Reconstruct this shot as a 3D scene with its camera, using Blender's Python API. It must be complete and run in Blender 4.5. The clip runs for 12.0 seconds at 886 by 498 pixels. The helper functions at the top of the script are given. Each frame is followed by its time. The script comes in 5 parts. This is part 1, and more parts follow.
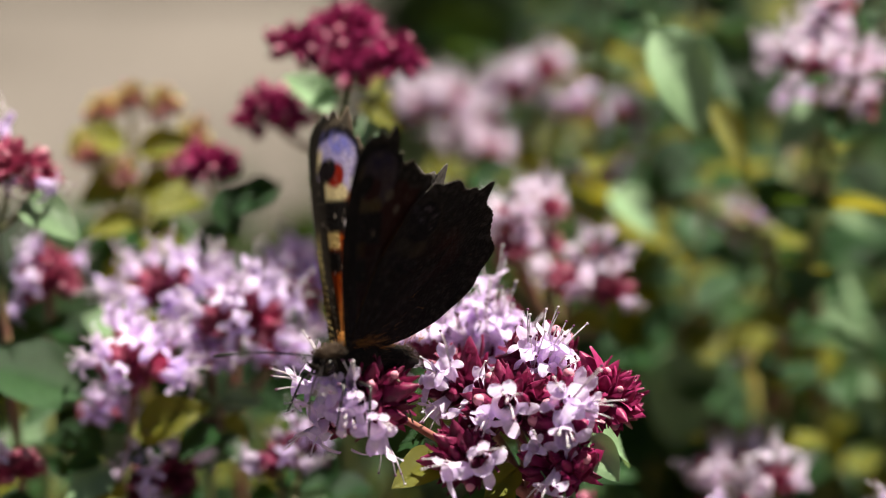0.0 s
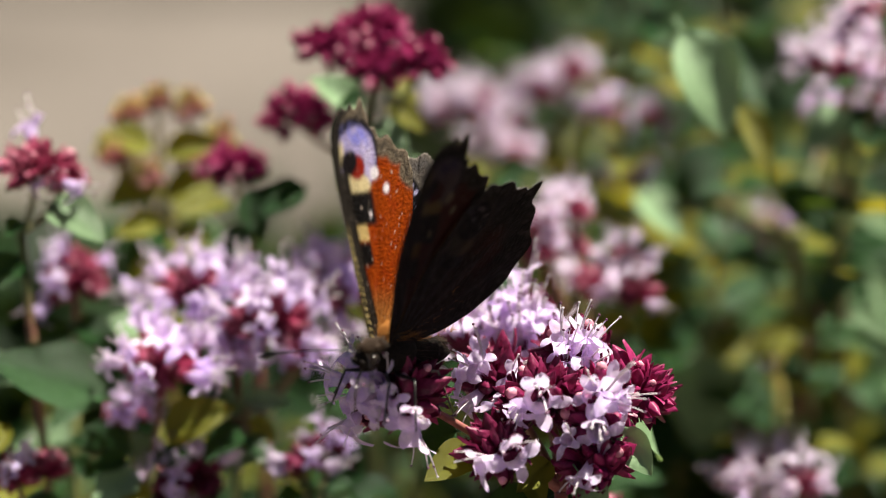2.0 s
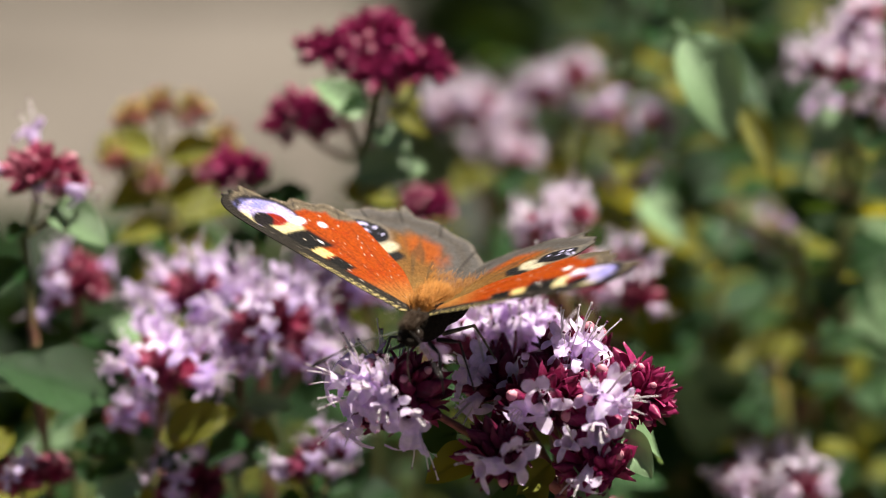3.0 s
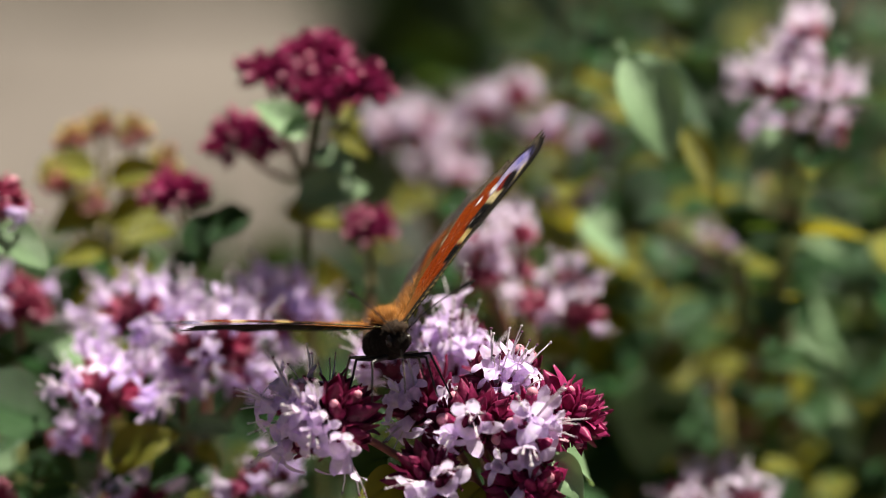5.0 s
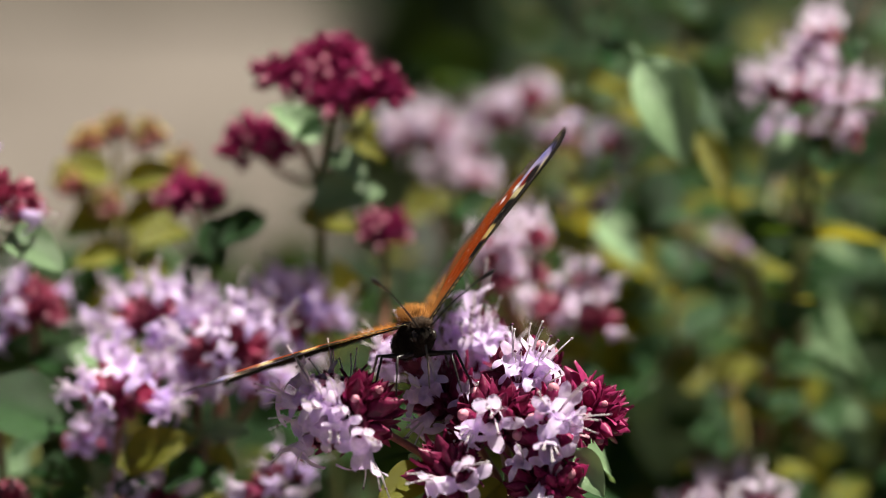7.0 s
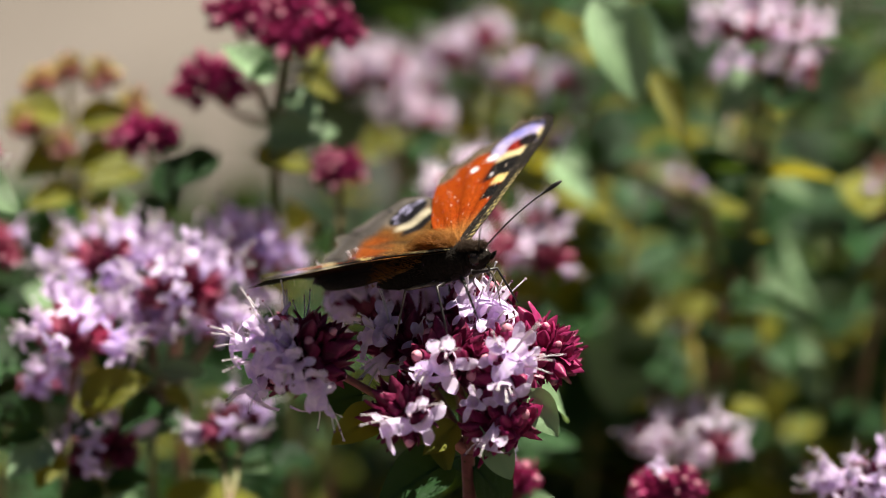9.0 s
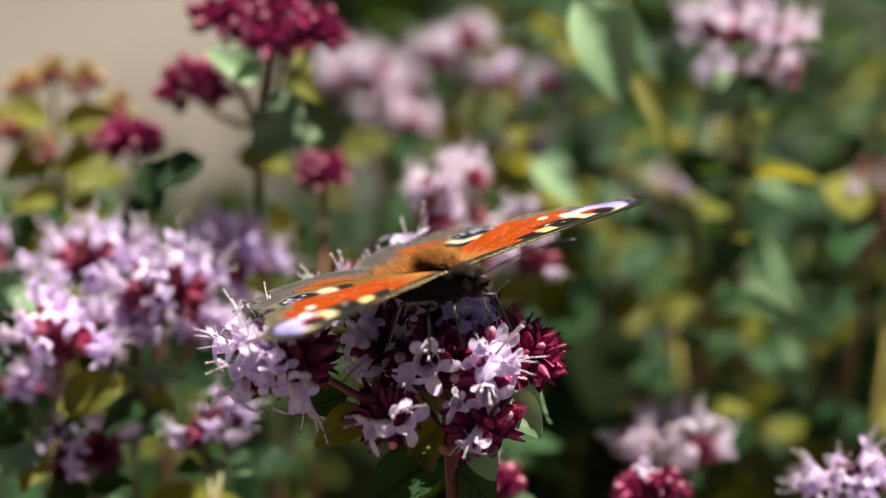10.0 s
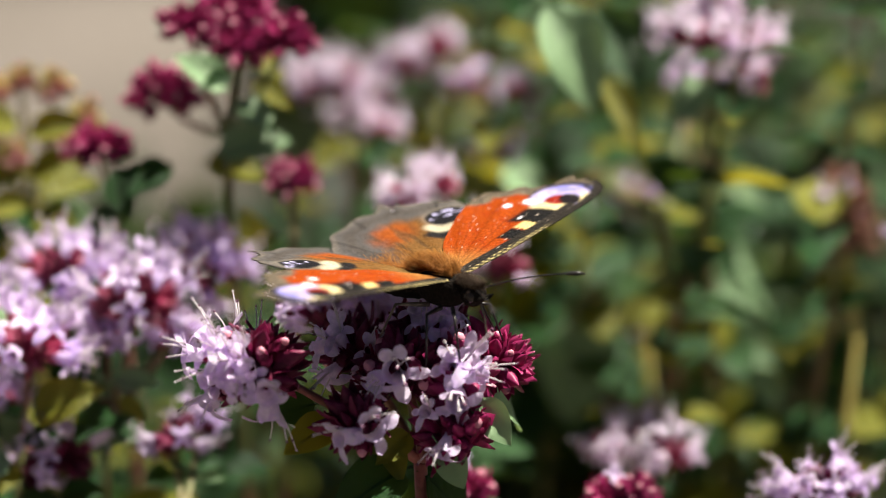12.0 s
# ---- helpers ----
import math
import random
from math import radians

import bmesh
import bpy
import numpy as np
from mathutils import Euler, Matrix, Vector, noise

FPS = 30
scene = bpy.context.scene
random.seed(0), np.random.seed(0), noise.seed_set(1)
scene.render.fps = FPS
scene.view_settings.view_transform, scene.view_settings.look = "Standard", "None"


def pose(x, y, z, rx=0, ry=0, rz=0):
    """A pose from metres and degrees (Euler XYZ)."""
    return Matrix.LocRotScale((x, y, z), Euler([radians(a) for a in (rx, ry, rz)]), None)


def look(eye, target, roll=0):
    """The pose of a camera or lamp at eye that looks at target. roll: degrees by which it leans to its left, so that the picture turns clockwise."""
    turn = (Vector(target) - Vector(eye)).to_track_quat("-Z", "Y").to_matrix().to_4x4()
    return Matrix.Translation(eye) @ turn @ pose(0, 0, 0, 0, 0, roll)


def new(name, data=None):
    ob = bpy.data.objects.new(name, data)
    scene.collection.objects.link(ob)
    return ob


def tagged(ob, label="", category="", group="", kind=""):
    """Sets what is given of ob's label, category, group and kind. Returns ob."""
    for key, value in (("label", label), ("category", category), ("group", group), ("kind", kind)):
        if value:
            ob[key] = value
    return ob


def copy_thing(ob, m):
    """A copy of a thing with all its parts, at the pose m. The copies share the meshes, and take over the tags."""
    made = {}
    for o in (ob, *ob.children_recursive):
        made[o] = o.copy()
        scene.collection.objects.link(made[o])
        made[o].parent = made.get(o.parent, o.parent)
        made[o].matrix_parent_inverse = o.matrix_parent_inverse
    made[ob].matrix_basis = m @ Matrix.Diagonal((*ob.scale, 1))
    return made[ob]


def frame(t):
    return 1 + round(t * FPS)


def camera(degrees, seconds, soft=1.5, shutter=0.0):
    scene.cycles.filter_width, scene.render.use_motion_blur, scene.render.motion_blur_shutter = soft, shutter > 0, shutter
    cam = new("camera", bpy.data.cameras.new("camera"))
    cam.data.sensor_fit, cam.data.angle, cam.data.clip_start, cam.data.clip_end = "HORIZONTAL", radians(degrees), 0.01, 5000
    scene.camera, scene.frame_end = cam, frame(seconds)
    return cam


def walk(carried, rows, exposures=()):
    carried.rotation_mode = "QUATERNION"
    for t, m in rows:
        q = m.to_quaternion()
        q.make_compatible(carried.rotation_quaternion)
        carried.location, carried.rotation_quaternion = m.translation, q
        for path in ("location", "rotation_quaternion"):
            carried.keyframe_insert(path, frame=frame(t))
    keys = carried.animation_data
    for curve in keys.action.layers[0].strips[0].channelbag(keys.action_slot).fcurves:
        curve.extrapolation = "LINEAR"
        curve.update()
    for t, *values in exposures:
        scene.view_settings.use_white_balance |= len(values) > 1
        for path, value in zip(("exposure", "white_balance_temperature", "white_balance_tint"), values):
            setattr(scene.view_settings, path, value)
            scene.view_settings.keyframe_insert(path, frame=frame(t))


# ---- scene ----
# Tripod camera with a long close-up lens, panning a little with the flower.
EYE = (0, -0.421, 0.653)
cam = camera(15.0, 12.0, soft=0.8)
cam.data.dof.use_dof = True
cam.data.dof.focus_distance = 0.447
cam.data.dof.aperture_fstop = 8.0
cam.data.dof.aperture_blades = 9


def aim(right, down):
    """The camera's pose for a pan to the right and a tilt down, in degrees."""
    return pose(*EYE, 90 - down, 0, -right)


walk(cam, [
    (0, aim(0.553, 19.890)),
    (0.5, aim(0.401, 19.995)),
    (1, aim(0.100, 20.002)),
    (1.5, aim(0.000, 19.972)),
    (2, aim(0.080, 19.854)),
    (2.5, aim(0.023, 19.806)),
    (2.7, aim(0.029, 19.793)),
    (4.3, aim(0.247, 19.721)),
    (4.5, aim(0.476, 19.672)),
    (5, aim(1.083, 19.428)),
    (5.5, aim(1.313, 19.176)),
    (6, aim(1.063, 19.149)),
    (6.5, aim(1.026, 19.230)),
    (7, aim(0.819, 19.371)),
    (7.2, aim(0.692, 19.481)),
    (8.8, aim(1.415, 20.360)),
    (9, aim(1.639, 20.405)),
    (9.5, aim(2.021, 20.326)),
    (10, aim(1.934, 20.368)),
    (10.5, aim(2.051, 20.301)),
    (11, aim(2.365, 20.130)),
    (11.5, aim(2.519, 20.086)),
    (12, aim(2.477, 20.262)),
], exposures=((0, 1.44), (2.0, 1.40), (2.7, 1.30), (4.4, 1.22), (7.2, 1.22), (8.8, 1.38), (12, 1.42)))

# ---- light ----
SUN_ELEVATION, SUN_AZIMUTH = 66.0, 56.0      # azimuth: degrees from +y towards +x
world = bpy.data.worlds.new("sky")
world.use_nodes = True
scene.world = world
wn = world.node_tree.nodes
sky = wn.new("ShaderNodeTexSky")
sky.sky_type = "NISHITA"
sky.sun_disc = False
sky.sun_elevation = radians(SUN_ELEVATION)
sky.sun_rotation = radians(SUN_AZIMUTH)
world.node_tree.links.new(sky.outputs[0], wn["Background"].inputs[0])
wn["Background"].inputs[1].default_value = 0.014
sun = new("sun", bpy.data.lights.new("sun", "SUN"))
sun.data.energy = 5.0
sun.data.angle = radians(0.53)
sun.data.color = (1.0, 0.96, 0.83)
far = Vector((math.sin(radians(SUN_AZIMUTH)) * math.cos(radians(SUN_ELEVATION)),
              math.cos(radians(SUN_AZIMUTH)) * math.cos(radians(SUN_ELEVATION)),
              math.sin(radians(SUN_ELEVATION))))
sun.matrix_world = look(far * 5, (0, 0, 0))


# ---- materials ----
def material(name, colour, rough=0.5, through_light=0.0, vary=0.0, grain=0.0, grain_size=800.0, bump=0.0,
             second=None, second_size=120.0, spec=0.3, sheen=0.0, attribute="", glow=None):
    """A surface with two scales of variation: blotches of a second colour and a fine grain, and light through thin tissue."""
    m = bpy.data.materials.new(name)
    m.use_nodes = True
    nt = m.node_tree
    n, link = nt.nodes, nt.links.new
    b = n["Principled BSDF"]
    b.inputs["Roughness"].default_value = rough
    b.inputs["Specular IOR Level"].default_value = spec
    b.inputs["Sheen Weight"].default_value = sheen
    co = n.new("ShaderNodeTexCoord").outputs["Object"]
    if attribute:
        a = n.new("ShaderNodeVertexColor")
        a.layer_name = attribute
        out = a.outputs[0]
    else:
        a = n.new("ShaderNodeRGB")
        a.outputs[0].default_value = (*colour, 1)
        out = a.outputs[0]

    def mixed(first, other, factor, how="MIX"):
        x = n.new("ShaderNodeMix")
        x.data_type, x.blend_type = "RGBA", how
        for socket, value in ((x.inputs["A"], first), (x.inputs["B"], other), (x.inputs["Factor"], factor)):
            if hasattr(value, "is_linked"):
                link(value, socket)
            else:
                socket.default_value = value if isinstance(value, float) else (*value, 1)
        return x.outputs["Result"]

    if second:
        t = n.new("ShaderNodeTexNoise")
        t.inputs["Scale"].default_value = second_size
        t.inputs["Detail"].default_value = 3
        link(co, t.inputs["Vector"])
        r = n.new("ShaderNodeMapRange")
        r.inputs["From Min"].default_value, r.inputs["From Max"].default_value = 0.42, 0.62
        link(t.outputs["Fac"], r.inputs["Value"])
        out = mixed(out, second, r.outputs["Result"])
    if grain:
        t = n.new("ShaderNodeTexNoise")
        t.inputs["Scale"].default_value = grain_size
        t.inputs["Detail"].default_value = 4
        link(co, t.inputs["Vector"])
        r = n.new("ShaderNodeMapRange")
        r.inputs["From Min"].default_value, r.inputs["From Max"].default_value = 0.3, 0.7
        r.inputs["To Min"].default_value, r.inputs["To Max"].default_value = 1 - grain, 1 + grain
        link(t.outputs["Fac"], r.inputs["Value"])
        out = mixed(out, r.outputs["Result"], 1.0, "MULTIPLY")
        if bump:
            bm = n.new("ShaderNodeBump")
            bm.inputs["Strength"].default_value = bump
            bm.inputs["Distance"].default_value = 0.0004
            link(t.outputs["Fac"], bm.inputs["Height"])
            link(bm.outputs[0], b.inputs["Normal"])
    if vary:
        i = n.new("ShaderNodeObjectInfo")
        g = n.new("ShaderNodeNewGeometry")
        add = n.new("ShaderNodeMath")
        add.operation = "ADD"
        link(i.outputs["Random"], add.inputs[0])
        link(g.outputs["Random Per Island"], add.inputs[1])
        r = n.new("ShaderNodeMapRange")
        r.inputs["From Max"].default_value = 2.0
        r.inputs["To Min"].default_value, r.inputs["To Max"].default_value = 1 - vary, 1 + vary
        link(add.outputs[0], r.inputs["Value"])
        out = mixed(out, r.outputs["Result"], 1.0, "MULTIPLY")
    link(out, b.inputs["Base Color"])
    if through_light:
        tr = n.new("ShaderNodeBsdfTranslucent")
        if attribute:
            tissue = n.new("ShaderNodeVertexColor")
            tissue.layer_name = "tissue"
            link(tissue.outputs[0], tr.inputs["Color"])
        elif glow:
            link(mixed(out, glow, 0.75), tr.inputs["Color"])
        else:
            link(out, tr.inputs["Color"])
        mx = n.new("ShaderNodeMixShader")
        mx.inputs[0].default_value = through_light
        link(b.outputs[0], mx.inputs[1])
        link(tr.outputs[0], mx.inputs[2])
        link(mx.outputs[0], n["Material Output"].inputs["Surface"])
    return m


PETAL = material("lilac_petal", (0.90, 0.76, 0.95), 0.42, 0.50, vary=0.10, grain=0.12, grain_size=1500, bump=0.3, second=(0.78, 0.60, 0.92), second_size=400)
PETAL_FAR = material("pale_pink_petal", (0.87, 0.73, 0.93), 0.5, 0.50, vary=0.25, grain=0.1, grain_size=900, second=(0.72, 0.55, 0.90), second_size=100)
PETAL_PINK = material("pale_rose_petal", (0.90, 0.81, 0.92), 0.5, 0.50, vary=0.2, grain=0.1, grain_size=900, second=(0.82, 0.66, 0.84), second_size=100)
THREAD = material("white_stamen", (0.78, 0.70, 0.74), 0.5, 0.3)
ANTHER = material("dusky_anther", (0.16, 0.06, 0.12), 0.6)
CALYX = material("burgundy_calyx", (0.18, 0.012, 0.058), 0.42, 0.22, vary=0.5, grain=0.35, grain_size=1600, bump=0.4, second=(0.12, 0.010, 0.035), second_size=420)
MAGENTA = material("magenta_calyx", (0.30, 0.022, 0.100), 0.38, 0.3, vary=0.45, grain=0.3, grain_size=1400, bump=0.3, second=(0.26, 0.020, 0.095), second_size=300)
ROSE = material("rose_calyx", (0.36, 0.085, 0.14), 0.5, 0.3, vary=0.4, grain=0.3, grain_size=1200, second=(0.30, 0.03, 0.08), second_size=250)
BUD_TIP = material("pink_bud_tip", (0.66, 0.28, 0.36), 0.45, 0.2, vary=0.2)
SEPAL = material("yellow_green_calyx", (0.48, 0.42, 0.11), 0.5, 0.5, vary=0.4, grain=0.3, second=(0.50, 0.19, 0.20), second_size=200)
HUSK = material("dry_brown_calyx", (0.22, 0.10, 0.07), 0.7, 0.2, vary=0.5, grain=0.3)
# leaf green, set darker to carry the shade inside the bed
LEAF = material("oregano_leaf", (0.016, 0.060, 0.010), 0.42, 0.36, vary=0.6, grain=0.25, grain_size=500, bump=0.5, second=(0.013, 0.048, 0.016), second_size=160, spec=0.28, glow=(0.078, 0.118, 0.006))
# grey-green leaf, lightened for the sun and sky gleaming on it
LEAF_PALE_LIT = material("sunlit_grey_green_leaf", (0.27, 0.40, 0.22), 0.36, 0.30, vary=0.45, grain=0.2, grain_size=500, bump=0.4, second=(0.17, 0.27, 0.13), second_size=160, spec=0.4, glow=(0.17, 0.25, 0.03))
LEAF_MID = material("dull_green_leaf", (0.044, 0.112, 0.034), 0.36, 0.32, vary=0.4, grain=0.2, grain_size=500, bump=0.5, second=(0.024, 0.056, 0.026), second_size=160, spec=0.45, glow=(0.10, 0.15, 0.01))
LEAF_YELLOW = material("yellowing_leaf", (0.21, 0.20, 0.024), 0.4, 0.45, vary=0.35, grain=0.25, grain_size=600, bump=0.4, second=(0.15, 0.17, 0.020), second_size=220, spec=0.3, glow=(0.38, 0.30, 0.008))
STEM = material("green_stem", (0.15, 0.17, 0.06), 0.5, 0.0, vary=0.2, grain=0.3, grain_size=500, second=(0.20, 0.09, 0.06), second_size=90)
STEM_RED = material("reddish_stem", (0.27, 0.09, 0.08), 0.45, 0.0, grain=0.3, grain_size=700, second=(0.20, 0.13, 0.05), second_size=200)
STRAW = material("straw_stem", (0.36, 0.29, 0.08), 0.55, 0.1, grain=0.25, grain_size=300, second=(0.26, 0.24, 0.07), second_size=100)
SAND = material("sandy_path", (0.126, 0.105, 0.091), 0.9, 0.0, grain=0.25, grain_size=90, bump=0.6, second=(0.088, 0.072, 0.061), second_size=4.5)
# dark green that carries the shade in the depth of the bed
FAR_LEAF_SHADED = material("shaded_far_foliage", (0.010, 0.036, 0.006), 0.5, 0.25, vary=0.8, grain=0.2, grain_size=300, second=(0.022, 0.026, 0.008), second_size=9.0, spec=0.15, glow=(0.055, 0.080, 0.002))
EARTH = material("brown_earth", (0.080, 0.066, 0.054), 0.95, 0.0, grain=0.4, grain_size=120, bump=0.8, second=(0.058, 0.047, 0.038), second_size=8.0)
SOIL = material("bed_soil", (0.034, 0.024, 0.021), 0.95, 0.0, grain=0.5, grain_size=150, bump=0.9, second=(0.020, 0.015, 0.014), second_size=25)
WING = material("wing_scales", (0.5, 0.1, 0.02), 0.62, 0.13, grain=0.3, grain_size=2600, bump=0.6, spec=0.05, attribute="scales")
BODY = material("dark_body_fur", (0.012, 0.009, 0.007), 0.85, 0.0, grain=0.5, grain_size=2500, bump=0.8, spec=0.08)
FUR = material("tawny_fur", (0.50, 0.20, 0.035), 0.6, 0.3, vary=0.6)
FUR_DARK = material("dark_brown_fur", (0.036, 0.018, 0.008), 0.65, 0.15, vary=0.6)
CHITIN = material("black_chitin", (0.018, 0.014, 0.013), 0.35, 0.0, grain=0.3, grain_size=3000)
CHITIN_PALE = material("pale_brown_chitin", (0.20, 0.16, 0.115), 0.45, 0.0, grain=0.4, grain_size=3000, second=(0.05, 0.04, 0.03), second_size=900)
EYE_MAT = material("compound_eye", (0.02, 0.013, 0.01), 0.25)


# ---- mesh helpers ----
class Soup:
    """Vertices and faces gathered into one mesh."""

    def __init__(self):
        self.v, self.f, self.m, self.n = [], [], [], 0

    def add(self, verts, faces, slot=0):
        verts = np.asarray(verts, float).reshape(-1, 3)
        self.v.append(verts)
        self.f += [tuple(i + self.n for i in f) for f in faces]
        self.m += [slot] * len(faces)
        self.n += len(verts)
        return self

    def add_soup(self, other, m4):
        m4 = np.array(m4)
        v = np.concatenate(other.v)
        v = v @ m4[:3, :3].T + m4[:3, 3]
        self.v.append(v)
        self.f += [tuple(i + self.n for i in f) for f in other.f]
        self.m += other.m
        self.n += len(v)
        return self

    def mesh(self, name, materials, smooth=True):
        me = bpy.data.meshes.new(name)
        me.from_pydata(np.concatenate(self.v).tolist(), [], self.f)
        for m in materials:
            me.materials.append(m)
        me.polygons.foreach_set("material_index", self.m)
        me.polygons.foreach_set("use_smooth", [smooth] * len(self.f))
        me.update()
        return me


def grid_faces(rows, cols, close=False, start=0):
    out = []
    for i in range(rows - 1):
        for j in range(cols if close else cols - 1):
            k = (j + 1) % cols
            out.append((start + i * cols + j, start + i * cols + k, start + (i + 1) * cols + k, start + (i + 1) * cols + j))
    return out


def tube(soup, points, radii, segments=8, slot=0):
    """A round, tapering tube along points, closed at both ends."""
    pts = [Vector(p) for p in points]
    verts = []
    side = None
    for i, p in enumerate(pts):
        d = (pts[min(i + 1, len(pts) - 1)] - pts[max(i - 1, 0)]).normalized()
        if side is None:
            side = d.orthogonal().normalized()
        side = (side - d * side.dot(d)).normalized()
        other = d.cross(side)
        for k in range(segments):
            a = 2 * math.pi * k / segments
            verts.append(p + (side * math.cos(a) + other * math.sin(a)) * radii[i])
    faces = grid_faces(len(pts), segments, True)
    faces.append(tuple(reversed(range(segments))))
    faces.append(tuple(range(len(verts) - segments, len(verts))))
    return soup.add([tuple(v) for v in verts], faces, slot)


def bend(a, b, sag=(0, 0, 0), steps=9):
    """Points from a to b along a curve that bulges by sag."""
    a, b, s = Vector(a), Vector(b), Vector(sag)
    return [a.lerp(b, i / (steps - 1)) + s * (4 * (i / (steps - 1)) * (1 - i / (steps - 1))) for i in range(steps)]


def ball(soup, centre, radii, slot=0, rings=7, segments=10):
    verts = []
    for i in range(rings):
        a = math.pi * (i + 0.02) / (rings - 1 + 0.04)
        for k in range(segments):
            b = 2 * math.pi * k / segments
            verts.append((centre[0] + radii[0] * math.sin(a) * math.cos(b), centre[1] + radii[1] * math.sin(a) * math.sin(b),
                          centre[2] + radii[2] * math.cos(a)))
    return soup.add(verts, [tuple(reversed(f)) for f in grid_faces(rings, segments, True)], slot)


def part(name, mesh, parent, label="", at=None):
    ob = new(name, mesh)
    ob.parent = parent
    if at is not None:
        ob.matrix_basis = at
    if label:
        tagged(ob, label)
    return ob


def thing(name, at, label, category, group="", kind=""):
    ob = new(name)
    ob.empty_display_size = 0.01
    ob.matrix_basis = Matrix.Translation(at)
    return tagged(ob, label, category, group, kind)


def facing(at, direction, spin=0.0, size=1.0):
    """A pose at a place with z along direction."""
    q = Vector(direction).normalized().to_track_quat("Z", "Y").to_matrix().to_4x4()
    return Matrix.Translation(at) @ q @ Matrix.Rotation(spin, 4, "Z") @ Matrix.Scale(size, 4)


# ---- flower pieces, in metres, z outwards ----
MM = 0.001


def lobe(soup, rng, angle, length, width, lift, droop, slot=0, shift=0.0):
    """One rounded petal lobe that leaves the tube's rim at an angle."""
    cols, rows = 5, 6
    verts = []
    c, s = math.cos(angle), math.sin(angle)
    twist = rng.uniform(-0.25, 0.25)
    for i in range(rows):
        v = i / (rows - 1)
        w = width * (0.72 + 0.34 * math.sin(math.pi * min(v * 0.8 + 0.1, 1))) * math.sqrt(max(1 - v ** 5, 0.03))
        for j in range(cols):
            u = (j / (cols - 1) - 0.5) * 2
            r = 1.08 + length * v
            z = 4.7 - 0.25 * u * u * v * v + lift * v - droop * v * v + 0.16 * u * u * (1 - v) + twist * u * v * 0.6
            verts.append(((c * r - s * u * w / 2) * MM, (s * r + c * u * w / 2 + shift) * MM, z * MM))
    soup.add(verts, grid_faces(rows, cols), slot)


def floret(seed, stamens=4):
    """An open two-lipped flower: toothed calyx, long funnel, notched upper lip, three lower lobes and long stamens."""
    rng = random.Random(seed)
    s = Soup()
    rings = ((-1.6, 0.35), (-0.6, 0.85), (0.8, 0.95), (1.9, 1.02))
    verts = [(r * MM * math.cos(k * math.pi / 5), r * MM * math.sin(k * math.pi / 5), (z + (0.9 if z > 1.5 and k % 2 else 0)) * MM) for z, r in rings for k in range(10)]
    s.add(verts, grid_faces(4, 10, True), 1)
    lean = rng.uniform(-0.35, 0.1)
    rings = ((0.6, 0.55), (2.0, 0.62), (3.2, 0.82), (4.2, 1.05), (4.9, 1.25))
    verts = [(r * MM * math.cos(k * math.pi / 5), (r * math.sin(k * math.pi / 5) + lean * (z / 5) ** 2) * MM, z * MM) for z, r in rings for k in range(10)]
    s.add(verts, grid_faces(5, 10, True), 0)
    for a in (68, 112):
        lobe(s, rng, radians(a + rng.uniform(-6, 6)), rng.uniform(1.1, 1.5), 1.25, rng.uniform(1.0, 1.8), 0.1, shift=lean)
    for a, long in ((190, 1.7), (270, 2.3), (350, 1.7)):
        lobe(s, rng, radians(a + rng.uniform(-11, 11)), long * rng.uniform(0.85, 1.15), rng.uniform(1.05, 1.4), rng.uniform(0.0, 0.7), rng.uniform(0.3, 1.3), shift=lean)
    for k in range(stamens):
        a = radians(rng.uniform(20, 160) + (180 if k == 3 else 0))
        reach = rng.uniform(6.4, 8.6)
        out = rng.uniform(0.7, 2.4)
        tip = (out * math.cos(a) * MM, out * math.sin(a) * MM, reach * MM)
        tube(s, bend((0.3 * math.cos(a) * MM, 0.3 * math.sin(a) * MM, 3 * MM), tip, (0, 0.25 * MM, 0), 4), [0.1 * MM, 0.095 * MM, 0.09 * MM, 0.08 * MM], 5, 2)
        ball(s, tip, (0.24 * MM, 0.17 * MM, 0.17 * MM), 3 if rng.random() < 0.6 else 2, 4, 6)
    return s


def bud(seed, tip=0):
    """A closed calyx with a pointed bract on either side; with a tip, a round petal bud stands in its mouth."""
    rng = random.Random(seed)
    s = Soup()
    rings = ((-1.4, 0.3), (-0.7, 0.8), (0.3, 1.02), (1.3, 0.92), (2.2, 0.52), (3.0, 0.1)) if not tip else ((-1.4, 0.3), (-0.7, 0.85), (0.3, 1.05), (1.2, 1.0), (1.9, 0.85), (2.0, 0.55))
    verts = [(r * MM * math.cos(k * math.pi / 4), r * MM * math.sin(k * math.pi / 4), z * MM) for z, r in rings for k in range(8)]
    s.add(verts, grid_faces(6, 8, True), 0)
    if tip:
        ball(s, (0, 0, 2.0 * MM), (0.72 * MM, 0.72 * MM, 0.75 * MM), 1, 5, 8)
    for side in (0, rng.uniform(1.8, 2.4), rng.uniform(3.9, 4.5)):
        verts = []
        reach = rng.uniform(3.3, 4.5)
        for i in range(5):
            v = i / 4
            w = 1.05 * math.sin(math.pi * (0.15 + 0.85 * v) ** 0.8) * (1 - 0.1 * v) + 0.02
            for j in range(3):
                u = j - 1
                r = (0.8 + 0.85 * math.sin(v * 2.0)) - 0.3 * abs(u)
                verts.append(((math.cos(side) * r - math.sin(side) * u * w) * MM, (math.sin(side) * r + math.cos(side) * u * w) * MM, (-1.2 + v * reach) * MM))
        s.add(verts, grid_faces(5, 3), 0)
    return s


FLORETS = [floret(11), floret(12), floret(13, 3), floret(14, 3), floret(15, 2)]
BUDS = [bud(21), bud(22), bud(23)]
TIP_BUDS = [bud(31, 1), bud(32, 1)]


